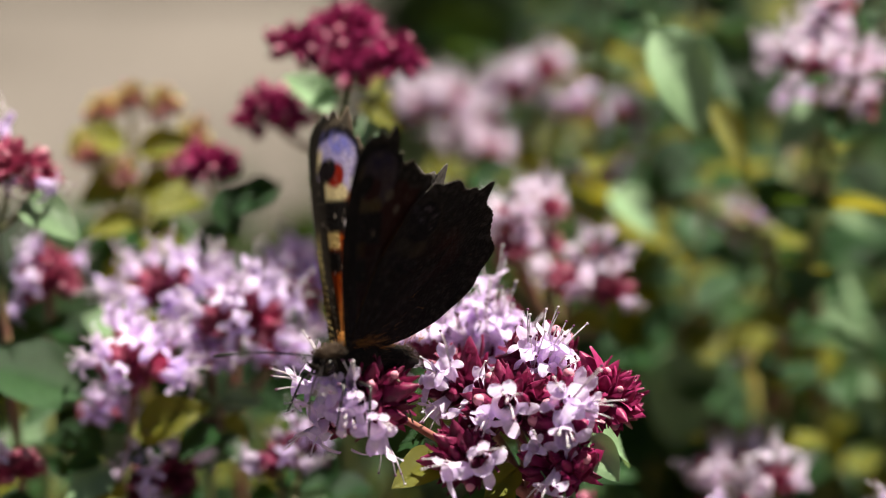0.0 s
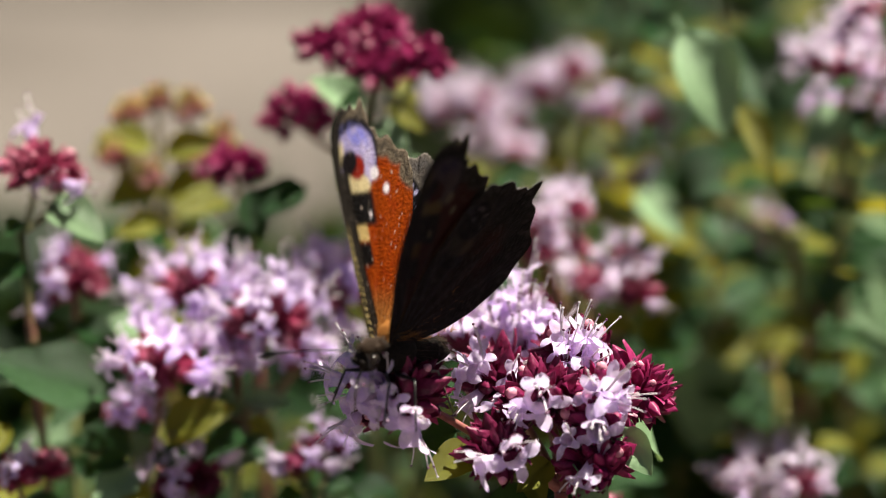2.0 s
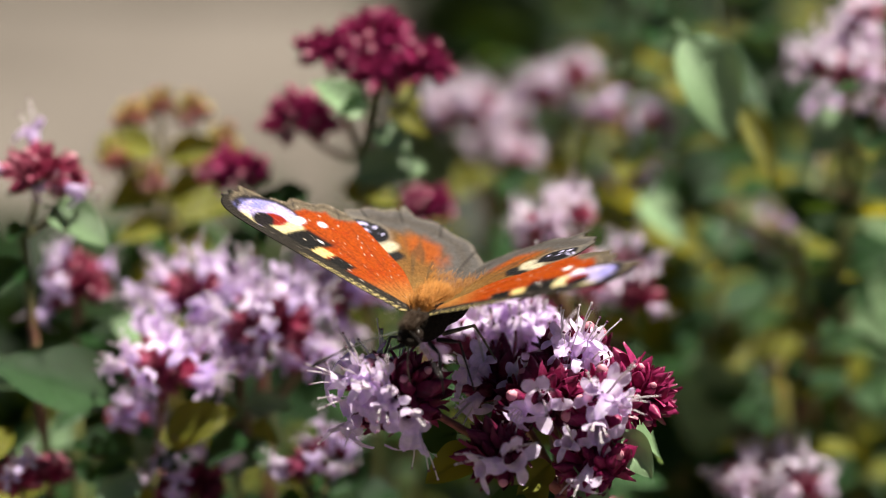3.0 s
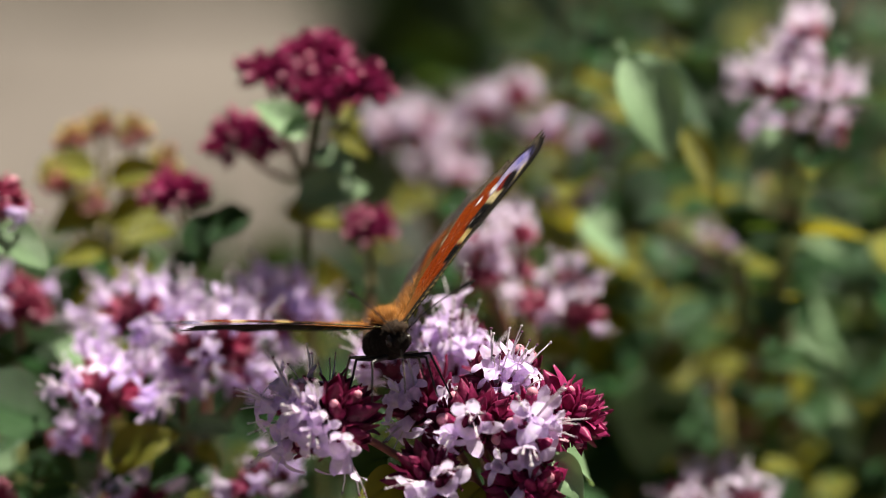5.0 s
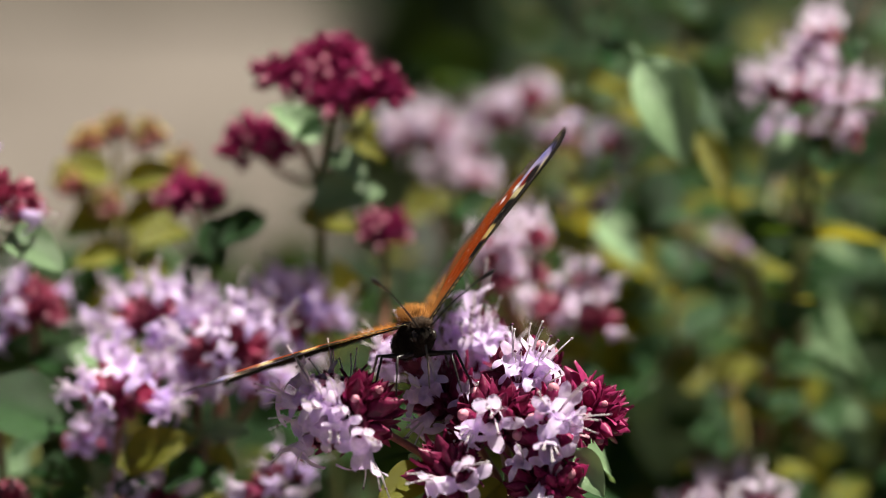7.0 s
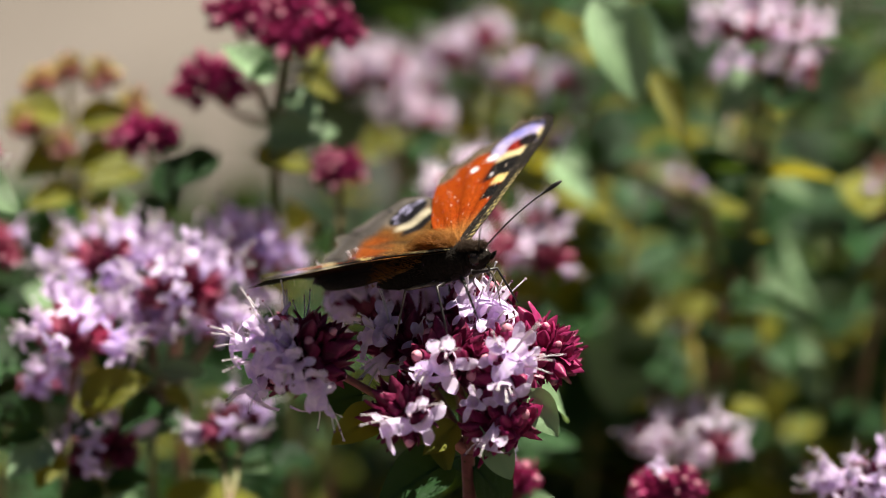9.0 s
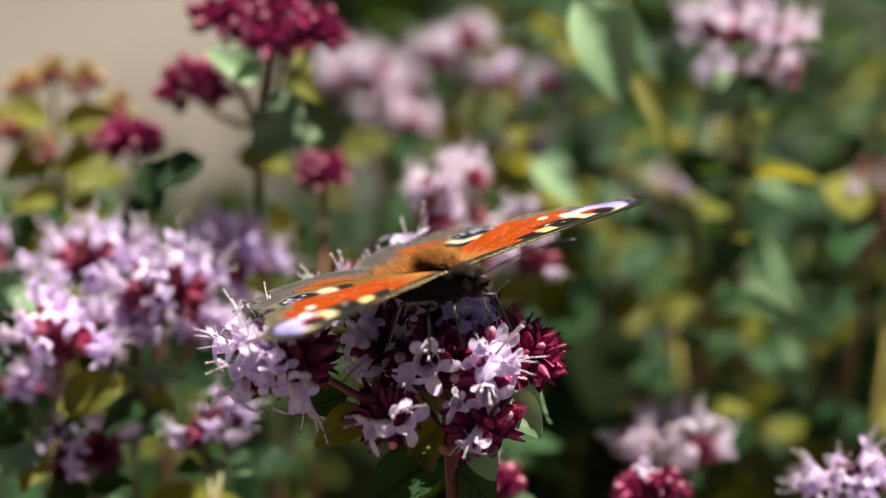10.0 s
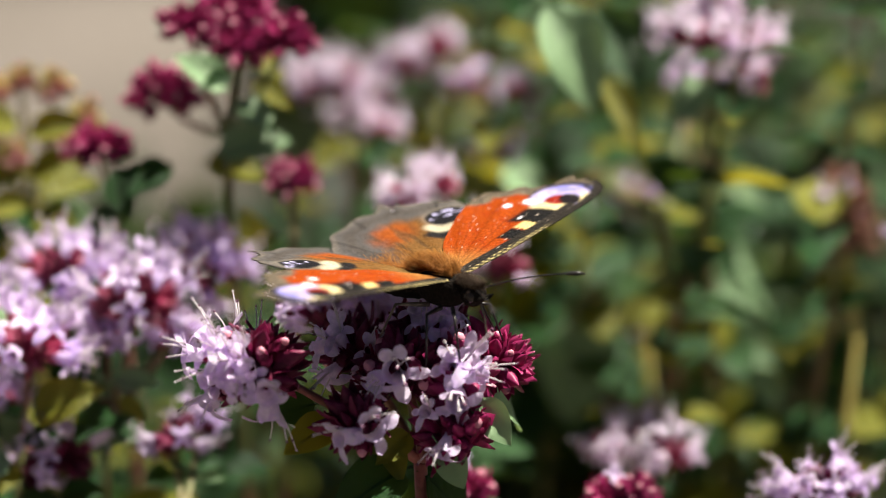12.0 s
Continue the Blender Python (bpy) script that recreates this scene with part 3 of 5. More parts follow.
# ---- the plants around it ----
BED = [
    ("oregano stem with closed magenta flower heads", (-0.0117, 0.06, 0.03), (-0.0119, 0.0570, 0.4956),
     [((-0.0166, 0.0580, 0.5115), 0.0047, 0.0037), ((-0.0094, 0.0632, 0.5123), 0.0056, 0.0039), ((-0.0027, 0.0528, 0.5110), 0.0048, 0.0038), ((-0.0098, 0.0581, 0.5082), 0.0047, 0.0035), ((-0.0211, 0.0631, 0.4996), 0.0055, 0.0043)],
     [((-0.0114, 0.0520, 0.5039), (-0.0176, 0.0500, 0.5101), 1), ((-0.0075, 0.0600, 0.5020), (-0.0020, 0.0550, 0.5001), 2), ((-0.0100, 0.0560, 0.5007), (-0.0051, 0.0500, 0.4999), 1), ((-0.0129, 0.0520, 0.4940), (-0.0029, 0.0500, 0.4977), 1), ((-0.0201, 0.0520, 0.4923), (-0.0261, 0.0460, 0.4897), 0), ((-0.0152, 0.0500, 0.5048), (-0.0122, 0.0450, 0.5089), 0), ((-0.0145, 0.0600, 0.4900), (-0.0067, 0.0550, 0.4903), 2), ((-0.0279, 0.0560, 0.4905), (-0.0256, 0.0500, 0.4863), 0), ((-0.0033, 0.0660, 0.5019), (-0.0067, 0.0600, 0.5069), 2)],
     MAGENTA, PETAL_FAR, 0.0, STEM, 1),
    ("oregano stem with rose buds and one pale flower", (-0.0563, 0.0401, 0.03), (-0.0599, 0.0341, 0.4912),
     [((-0.0579, 0.0373, 0.4999), 0.0057, 0.0034), ((-0.0542, 0.0397, 0.4978), 0.0033, 0.0029)],
     [((-0.0559, 0.0356, 0.4953), (-0.0477, 0.0295, 0.4932), 1), ((-0.0587, 0.0366, 0.498), (-0.0634, 0.041, 0.4956), 0), ((-0.0603, 0.033, 0.4881), (-0.0645, 0.0269, 0.486), 0), ((-0.0609, 0.0336, 0.487), (-0.0588, 0.0328, 0.4847), 0), ((-0.0599, 0.0346, 0.4927), (-0.0613, 0.0294, 0.4928), 0)],
     ROSE, PETAL_FAR, 0.16, STEM, 2),
    ("oregano stem with yellow-green buds, pink at the top", (-0.0419, 0.0772, 0.03), (-0.0425, 0.0712, 0.4761),
     [((-0.048, 0.0734, 0.4968), 0.0011, 0.0010), ((-0.0436, 0.076, 0.498), 0.0013, 0.0010), ((-0.0383, 0.0756, 0.4971), 0.0013, 0.0010), ((-0.0337, 0.074, 0.4925), 0.0010, 0.0010), ((-0.05, 0.0674, 0.492), 0.0010, 0.0010), ((-0.0392, 0.0731, 0.4901), 0.0010, 0.0010), ((-0.0445, 0.0662, 0.4889), 0.0010, 0.0010)],
     [((-0.0437, 0.0696, 0.4923), (-0.0511, 0.0668, 0.4964), 2), ((-0.0419, 0.0693, 0.4915), (-0.033, 0.0661, 0.4944), 2), ((-0.0428, 0.0681, 0.4882), (-0.0502, 0.0635, 0.4871), 2), ((-0.0418, 0.0654, 0.4864), (-0.0337, 0.0625, 0.4902), 2), ((-0.0422, 0.0639, 0.4824), (-0.0492, 0.0595, 0.4821), 2), ((-0.0418, 0.0621, 0.4775), (-0.0456, 0.0541, 0.4732), 2), ((-0.0408, 0.0614, 0.4814), (-0.0336, 0.0562, 0.4788), 2), ((-0.043, 0.0691, 0.4851), (-0.0478, 0.0665, 0.4897), 2), ((-0.0412, 0.0686, 0.4835), (-0.0331, 0.0654, 0.4864), 2), ((-0.0421, 0.0665, 0.4778), (-0.0328, 0.0576, 0.4828), 1), ((-0.0409, 0.0624, 0.4783), (-0.0293, 0.0565, 0.4796), 1), ((-0.0421, 0.0671, 0.4794), (-0.0478, 0.0621, 0.4775), 0)],
     SEPAL, PETAL_FAR, 0.0, STRAW, 3),
    ("oregano stem with rosy brown heads", (-0.0574, 0.0532, 0.03), (-0.0544, 0.0472, 0.4686),
     [((-0.0541, 0.0475, 0.4784), 0.0052, 0.0040), ((-0.0537, 0.0521, 0.4793), 0.0030, 0.0025)],
     [((-0.0541, 0.0455, 0.4728), (-0.047, 0.0409, 0.4719), 0), ((-0.0541, 0.0452, 0.472), (-0.0605, 0.0428, 0.4712), 0)],
     ROSE, PETAL_FAR, 0.18, STEM, 4),
    ("oregano stem crowded with pale lilac flowers", (-0.0331, 0.0393, 0.03), (-0.0293, 0.0333, 0.4598),
     [((-0.0361, 0.0433, 0.4786), 0.0066, 0.0042), ((-0.0249, 0.0345, 0.4775), 0.0077, 0.0053), ((-0.0156, 0.0529, 0.4755), 0.0071, 0.0049), ((-0.0292, 0.0365, 0.4714), 0.0033, 0.0026), ((-0.0198, 0.0384, 0.4707), 0.0028, 0.0023)],
     [((-0.03, 0.0323, 0.4656), (-0.0345, 0.0261, 0.4664), 0), ((-0.0283, 0.0323, 0.4656), (-0.0216, 0.0304, 0.4664), 1), ((-0.0288, 0.0256, 0.4648), (-0.0324, 0.019, 0.4642), 0), ((-0.0282, 0.0287, 0.4617), (-0.0247, 0.0239, 0.4603), 6), ((-0.0292, 0.0335, 0.4633), (-0.0356, 0.0307, 0.4671), 1), ((-0.0274, 0.0296, 0.4641), (-0.0233, 0.0287, 0.4617), 2)],
     ROSE, PETAL_FAR, 0.62, STEM, 5),
    ("oregano stem crowded with lilac flowers", (-0.0432, 0.0319, 0.03), (-0.0421, 0.0259, 0.454),
     [((-0.04, 0.0266, 0.4736), 0.0066, 0.0051), ((-0.0456, 0.0337, 0.4637), 0.0038, 0.0028)],
     [((-0.0473, 0.0251, 0.4693), (-0.062, 0.0219, 0.478), 6), ((-0.045, 0.0239, 0.4603), (-0.0495, 0.0197, 0.4603), 0), ((-0.0434, 0.0234, 0.4587), (-0.0485, 0.0168, 0.4581), 1), ((-0.0479, 0.0282, 0.4602), (-0.0523, 0.025, 0.4633), 0), ((-0.052, 0.0304, 0.4664), (-0.0556, 0.0256, 0.4648), 6), ((-0.0426, 0.0228, 0.4572), (-0.0445, 0.0162, 0.4566), 2), ((-0.041, 0.0239, 0.4603), (-0.0351, 0.0224, 0.4618), 0), ((-0.0428, 0.0335, 0.4516), (-0.0466, 0.0309, 0.4559), 0), ((-0.0424, 0.0335, 0.4516), (-0.0376, 0.027, 0.4571), 2), ((-0.0455, 0.0314, 0.4516), (-0.0495, 0.0262, 0.4548), 1), ((-0.0368, 0.0314, 0.4516), (-0.0316, 0.028, 0.454), 6), ((-0.0426, 0.0326, 0.4547), (-0.0425, 0.0284, 0.461), 1), ((-0.0426, 0.0311, 0.4508), (-0.0388, 0.0254, 0.4525), 0), ((-0.0509, 0.0323, 0.4539), (-0.0546, 0.0294, 0.4579), 0), ((-0.0319, 0.0328, 0.4555), (-0.0275, 0.0297, 0.4586), 1), ((-0.0393, 0.025, 0.4633), (-0.0308, 0.0212, 0.4702), 2)],
     ROSE, PETAL_FAR, 0.62, STEM, 6),
    ("oregano stem with small half-open flower heads", (-0.0154, 0.0224, 0.03), (-0.0181, 0.0164, 0.4512),
     [((-0.0195, 0.0256, 0.4591), 0.0011, 0.0011), ((-0.016, 0.0303, 0.4603), 0.0012, 0.0010)],
     [((-0.0185, 0.0299, 0.4532), (-0.0233, 0.0258, 0.4537), 0), ((-0.0177, 0.0296, 0.4524), (-0.0126, 0.0256, 0.4533), 1), ((-0.0185, 0.0299, 0.4532), (-0.0216, 0.0272, 0.4575), 2), ((-0.0177, 0.0299, 0.4532), (-0.0134, 0.0266, 0.456), 0), ((-0.0184, 0.0256, 0.4533), (-0.0198, 0.0227, 0.4568), 0), ((-0.0119, 0.0299, 0.4532), (-0.0069, 0.0263, 0.4552), 0)],
     CALYX, PETAL_FAR, 0.42, STEM, 7),
    ("oregano stem with dusky purple flower heads", (-0.032, 0.0291, 0.03), (-0.036, 0.0231, 0.4463),
     [((-0.036, 0.0266, 0.456), 0.0051, 0.0041), ((-0.04, 0.0296, 0.4524), 0.0033, 0.0028)],
     [((-0.0364, 0.0248, 0.451), (-0.0426, 0.0203, 0.4503), 0), ((-0.036, 0.0248, 0.451), (-0.0296, 0.0214, 0.4534), 0)],
     CALYX, PETAL_FAR, 0.35, STEM, 8),
    ("oregano stem with pink buds low in the bed", (-0.0575, 0.0246, 0.03), (-0.0591, 0.0186, 0.4485),
     [((-0.0602, 0.0213, 0.4588), 0.0042, 0.0034), ((-0.056, 0.0235, 0.4591), 0.0028, 0.0020)],
     [((-0.0594, 0.0199, 0.455), (-0.0525, 0.0157, 0.4551), 0), ((-0.0613, 0.0201, 0.4672), (-0.0636, 0.0147, 0.4642), 2)],
     ROSE, PETAL_FAR, 0.35, STEM, 9),
    ("oregano stem with pink and white flowers", (0.0214, 0.0566, 0.03), (0.0235, 0.0506, 0.4635),
     [((0.0149, 0.0550, 0.4852), 0.0036, 0.0031), ((0.0196, 0.0602, 0.4793), 0.0040, 0.0034), ((0.0229, 0.0498, 0.4773), 0.0035, 0.0032), ((0.0283, 0.0551, 0.4782), 0.0034, 0.0034), ((0.0201, 0.0601, 0.4857), 0.0029, 0.0024), ((0.0297, 0.0497, 0.4759), 0.0022, 0.0022), ((0.0149, 0.0552, 0.4808), 0.0026, 0.0022)],
     [((0.0235, 0.0511, 0.4707), (0.0292, 0.0474, 0.4721), 2), ((0.0235, 0.0508, 0.4699), (0.0174, 0.0462, 0.4689), 2), ((0.0244, 0.0518, 0.4667), (0.0318, 0.0475, 0.4666), 0)],
     ROSE, PETAL_PINK, 0.42, STEM, 10),
    ("oregano stem with faded pink heads", (0.0041, 0.1168, 0.03), (0.0081, 0.1108, 0.4679),
     [((0.0018, 0.1180, 0.4835), 0.0042, 0.0036), ((0.0108, 0.1232, 0.4784), 0.0054, 0.0042), ((0.0125, 0.1128, 0.4772), 0.0034, 0.0025), ((0.0233, 0.1181, 0.4893), 0.0040, 0.0034), ((0.0175, 0.1231, 0.4851), 0.0033, 0.0025), ((0.0067, 0.1127, 0.4859), 0.0032, 0.0026)],
     [((0.0071, 0.1086, 0.4766), (0.0015, 0.1026, 0.4747), 2), ((0.009, 0.1083, 0.4757), (0.0163, 0.1029, 0.4755), 2), ((0.0081, 0.1073, 0.4731), (0.0134, 0.0994, 0.4806), 0)],
     ROSE, PETAL_PINK, 0.55, STEM, 11),
    ("oregano stem with pale pink flower heads", (0.1107, 0.216, 0.03), (0.0629, 0.076, 0.4893),
     [((0.0578, 0.0780, 0.5035), 0.0028, 0.0026), ((0.0648, 0.0832, 0.5063), 0.0027, 0.0028), ((0.0626, 0.0728, 0.5039), 0.0021, 0.0017), ((0.0701, 0.0781, 0.5015), 0.0034, 0.0032), ((0.0657, 0.0831, 0.5103), 0.0020, 0.0018), ((0.0691, 0.0727, 0.4984), 0.0018, 0.0014)],
     [((0.0625, 0.0755, 0.4968), (0.0566, 0.068, 0.4937), 1), ((0.0625, 0.0752, 0.496), (0.0678, 0.0686, 0.4954), 0)],
     ROSE, PETAL_PINK, 0.62, STEM, 12),
    ("oregano stem with round pink flower heads", (0.051, 0.0491, 0.03), (0.0493, 0.0431, 0.437),
     [((0.0450, 0.0450, 0.4482), 0.0034, 0.0029), ((0.0506, 0.0502, 0.4469), 0.0036, 0.0030), ((0.0543, 0.0398, 0.4492), 0.0027, 0.0024)],
     [((0.0491, 0.0434, 0.4435), (0.0555, 0.0394, 0.4443), 0)],
     ROSE, PETAL_PINK, 0.55, STEM, 13),
    ("oregano stem with magenta buds and few flowers", (0.0473, 0.0211, 0.0300), (0.0433, 0.0149, 0.4457),
     [((0.0426, 0.0173, 0.4522), 0.0034, 0.0026), ((0.0464, 0.0157, 0.4540), 0.0029, 0.0025)],
     [((0.0433, 0.0163, 0.4496), (0.0495, 0.0138, 0.4488), 0)],
     MAGENTA, PETAL_FAR, 0.06, STEM_RED, 14),
    ("oregano stem with lilac flowers over magenta buds", (0.0752, 0.0177, 0.0300), (0.0725, 0.0114, 0.4483),
     [((0.0722, 0.0120, 0.4557), 0.0051, 0.0029), ((0.0693, 0.0135, 0.4542), 0.0031, 0.0023), ((0.0764, 0.0140, 0.4554), 0.0031, 0.0025)],
     [((0.0725, 0.0128, 0.4521), (0.0789, 0.0084, 0.4523), 0)],
     CALYX, PETAL, 0.5, STEM_RED, 15),
    ("oregano stem with one small magenta head", (0.0223, 0.021, 0.03), (0.0235, 0.015, 0.4475),
     [((0.0235, 0.0174, 0.4539), 0.0027, 0.0029)],
     [((0.0234, 0.0146, 0.4521), (0.0275, 0.0112, 0.4545), 1)],
     MAGENTA, PETAL_FAR, 0.05, STEM_RED, 16),
    ("dried brown oregano head", (0.0827, 0.0752, 0.03), (0.0865, 0.0692, 0.4561),
     [((0.0861, 0.075, 0.4719), 0.0053, 0.0080), ((0.0854, 0.0806, 0.4756), 0.0036, 0.0045)],
     [((0.0865, 0.0716, 0.4627), (0.0806, 0.0673, 0.4625), 0)],
     HUSK, PETAL_FAR, 0.05, STRAW, 17),
    ("oregano stem with a small magenta head", (-0.0051, 0.0635, 0.03), (-0.0021, 0.0575, 0.4765),
     [((-0.0021, 0.061, 0.4861), 0.0043, 0.0036)],
     [((-0.0072, 0.0553, 0.4764), (-0.0088, 0.0539, 0.4841), 2), ((-0.0038, 0.0584, 0.4789), (-0.008, 0.0556, 0.4772), 1)],
     MAGENTA, PETAL_FAR, 0.05, STEM, 18),
    ("tall shoot with broad grey-green leaves and a straw stalk", (0.107, 0.2159, 0.03), (0.0564, 0.0759, 0.4744),
     [((0.0311, 0.1100, 0.4744), 0.0032, 0.0028), ((0.0597, 0.1152, 0.4367), 0.0033, 0.0029), ((0.0635, 0.1048, 0.4861), 0.0019, 0.0019), ((0.0358, 0.1101, 0.4841), 0.0019, 0.0019), ((0.0276, 0.1151, 0.4835), 0.0019, 0.0019), ((0.0555, 0.1047, 0.4662), 0.0021, 0.0019)],
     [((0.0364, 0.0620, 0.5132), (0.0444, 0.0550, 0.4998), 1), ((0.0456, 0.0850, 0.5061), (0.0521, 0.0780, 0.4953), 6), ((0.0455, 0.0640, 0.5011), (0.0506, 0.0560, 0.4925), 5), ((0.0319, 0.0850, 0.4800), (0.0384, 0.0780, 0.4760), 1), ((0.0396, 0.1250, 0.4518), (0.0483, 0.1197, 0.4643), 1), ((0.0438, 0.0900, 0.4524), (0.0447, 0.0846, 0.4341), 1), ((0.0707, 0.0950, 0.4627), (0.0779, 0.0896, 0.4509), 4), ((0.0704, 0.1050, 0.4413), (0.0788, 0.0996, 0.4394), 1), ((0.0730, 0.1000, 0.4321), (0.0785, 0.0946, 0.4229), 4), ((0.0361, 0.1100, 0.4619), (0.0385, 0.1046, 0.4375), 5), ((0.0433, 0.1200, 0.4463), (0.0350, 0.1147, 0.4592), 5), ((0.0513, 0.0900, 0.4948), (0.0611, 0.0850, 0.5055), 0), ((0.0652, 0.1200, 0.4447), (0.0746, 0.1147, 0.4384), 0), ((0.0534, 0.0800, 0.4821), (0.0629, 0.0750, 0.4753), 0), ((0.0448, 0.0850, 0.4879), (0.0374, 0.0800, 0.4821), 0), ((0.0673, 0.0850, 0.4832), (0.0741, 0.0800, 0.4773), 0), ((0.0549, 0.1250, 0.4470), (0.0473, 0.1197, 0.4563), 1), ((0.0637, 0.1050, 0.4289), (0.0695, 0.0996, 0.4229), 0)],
     ROSE, PETAL_FAR, 0.5, STEM, 19),
    ("leafy oregano shoot with dull grey-green leaves", (0.068, 0.11, 0.03), (0.0548, 0.0850, 0.4523),
     [],
     [((0.0318, 0.1150, 0.4468), (0.0269, 0.1095, 0.4407), 6), ((0.0429, 0.1300, 0.4260), (0.0369, 0.1246, 0.4388), 6), ((0.0510, 0.1350, 0.4390), (0.0563, 0.1296, 0.4495), 1), ((0.0545, 0.1250, 0.4280), (0.0585, 0.1196, 0.4407), 6), ((0.0675, 0.1200, 0.4363), (0.0603, 0.1145, 0.4302), 1), ((0.0701, 0.1300, 0.4472), (0.0760, 0.1246, 0.4566), 6), ((0.0662, 0.1450, 0.4351), (0.0713, 0.1396, 0.4458), 1), ((0.0788, 0.1150, 0.4319), (0.0715, 0.1095, 0.4280), 1), ((0.0556, 0.1150, 0.4257), (0.0490, 0.1095, 0.4343), 6), ((0.0681, 0.1200, 0.4193), (0.0749, 0.1145, 0.4291), 1), ((0.0335, 0.1050, 0.4300), (0.0399, 0.0995, 0.4251), 6), ((0.0437, 0.1100, 0.4184), (0.0373, 0.1045, 0.4272), 0), ((0.0825, 0.1350, 0.4527), (0.0754, 0.1296, 0.4630), 1), ((0.0526, 0.1450, 0.4503), (0.0458, 0.1396, 0.4596), 6), ((0.0606, 0.1400, 0.4699), (0.0661, 0.1346, 0.4634), 6), ((0.0750, 0.1450, 0.4724), (0.0695, 0.1396, 0.4659), 1), ((0.0800, 0.1050, 0.4173), (0.0723, 0.0995, 0.4260), 6), ((0.0281, 0.1450, 0.4632), (0.0329, 0.1396, 0.4576), 6), ((0.0313, 0.1550, 0.4790), (0.0389, 0.1496, 0.4868), 1), ((0.0602, 0.1400, 0.4468), (0.0654, 0.1346, 0.4550), 6), ((0.0886, 0.1150, 0.4507), (0.0823, 0.1095, 0.4446), 1), ((0.0893, 0.1200, 0.4298), (0.0960, 0.1145, 0.4383), 6), ((0.0967, 0.1350, 0.4474), (0.0885, 0.1296, 0.4557), 1), ((0.0851, 0.1150, 0.4214), (0.0917, 0.1095, 0.4300), 6), ((0.0994, 0.1450, 0.4629), (0.0903, 0.1396, 0.4701), 6), ((0.0867, 0.1450, 0.4777), (0.0934, 0.1396, 0.4855), 1), ((0.0420, 0.0950, 0.4464), (0.0351, 0.0884, 0.4451), 1), ((0.0533, 0.1050, 0.4424), (0.0478, 0.0995, 0.4517), 1), ((0.0634, 0.1000, 0.4383), (0.0685, 0.0945, 0.4455), 1), ((0.0564, 0.0950, 0.4312), (0.0612, 0.0895, 0.4396), 1), ((0.0750, 0.1050, 0.4464), (0.0683, 0.0995, 0.4546), 1), ((0.0780, 0.0950, 0.4341), (0.0713, 0.0895, 0.4425), 1), ((0.0672, 0.0950, 0.4218), (0.0597, 0.0895, 0.4284), 6), ((0.0374, 0.0900, 0.4252), (0.0314, 0.0845, 0.4327), 6), ((0.0469, 0.1050, 0.4300), (0.0406, 0.0995, 0.4365), 6), ((0.0295, 0.1050, 0.4374), (0.0340, 0.0995, 0.4344), 1), ((0.0738, 0.1250, 0.4407), (0.0674, 0.1196, 0.4386), 1), ((0.0575, 0.1300, 0.4409), (0.0629, 0.1246, 0.4388), 1)],
     ROSE, PETAL_FAR, 0.5, STRAW, 20),
    ("oregano stem with one magenta head over dark leaves", (-0.0283, 0.0580, 0.0300), (-0.0287, 0.0570, 0.4864),
     [((-0.0308, 0.0570, 0.4932), 0.0051, 0.0032)],
     [((-0.0284, 0.0550, 0.4846), (-0.0324, 0.0500, 0.4828), 6), ((-0.0279, 0.0560, 0.4878), (-0.0217, 0.0500, 0.4912), 0), ((-0.0284, 0.0500, 0.4917), (-0.0257, 0.0450, 0.4872), 0)],
     MAGENTA, PETAL_FAR, 0.0, STEM_RED, 21),
]


def bed_plant(name_label, base, fork, heads, leaves, buds, petals, openness, stem_mat, seed):
    """A flowering stem out of focus. heads: place and two radii; leaves: base, tip and kind, of which 3 to 5 are slim and 6 is dull green."""
    p = thing("oregano_plant", base, name_label, "plant", "oregano plants in the bed")
    stalk(p, bend(base, fork, (0.006 * math.sin(seed), 0.004, 0), 12), 0.0010, stem_mat)
    cut = 0.0004 + 0.0014 * min(1, openness * 2)
    for i, (at, wide, high) in enumerate(heads):
        far_head(p, at, (max(wide - cut, 0.0016), max(wide * 0.85 - cut, 0.0016), max(high - cut, 0.0016)), int(7 + 20 * min(wide / 0.007, 1.6)), openness, seed * 10 + i, buds, petals, scale=max(0.6, min(0.84, wide / 0.0068)))
        stalk(p, bend(fork, Vector(at) - Vector((0, 0, high * 0.3)), (0, 0.002, -0.002), 7), 0.0006, stem_mat, "branch")
    for i, (b, t, kind) in enumerate(leaves):
        leaf(p, b, t, LEAF_MID if kind > 5 else (LEAF, LEAF_PALE_LIT, LEAF_YELLOW)[kind % 3], (0.1, -0.6, 0.75), i, 2 < kind < 6)
    rng = random.Random(seed)
    low, high_end = Vector(base), Vector(fork)
    for k in range(0 if buds is MAGENTA else 6):
        at = high_end.lerp(low, 0.03 + 0.05 * k + rng.uniform(0, 0.02))
        turn = k * 1.57 + rng.uniform(-0.4, 0.4)
        for side in (0, math.pi):
            d = Vector((math.cos(turn + side), math.sin(turn + side), rng.uniform(-0.1, 0.4)))
            leaf(p, at, at + d * rng.uniform(0.009, 0.015), (LEAF, LEAF_MID if high_end.x > 0.02 else LEAF_PALE_LIT, LEAF_YELLOW)[rng.randrange(3)], (-d.x * 0.3, -d.y * 0.3 - 0.3, 1), k)
    return p


for row in BED:
    bed_plant(*row)


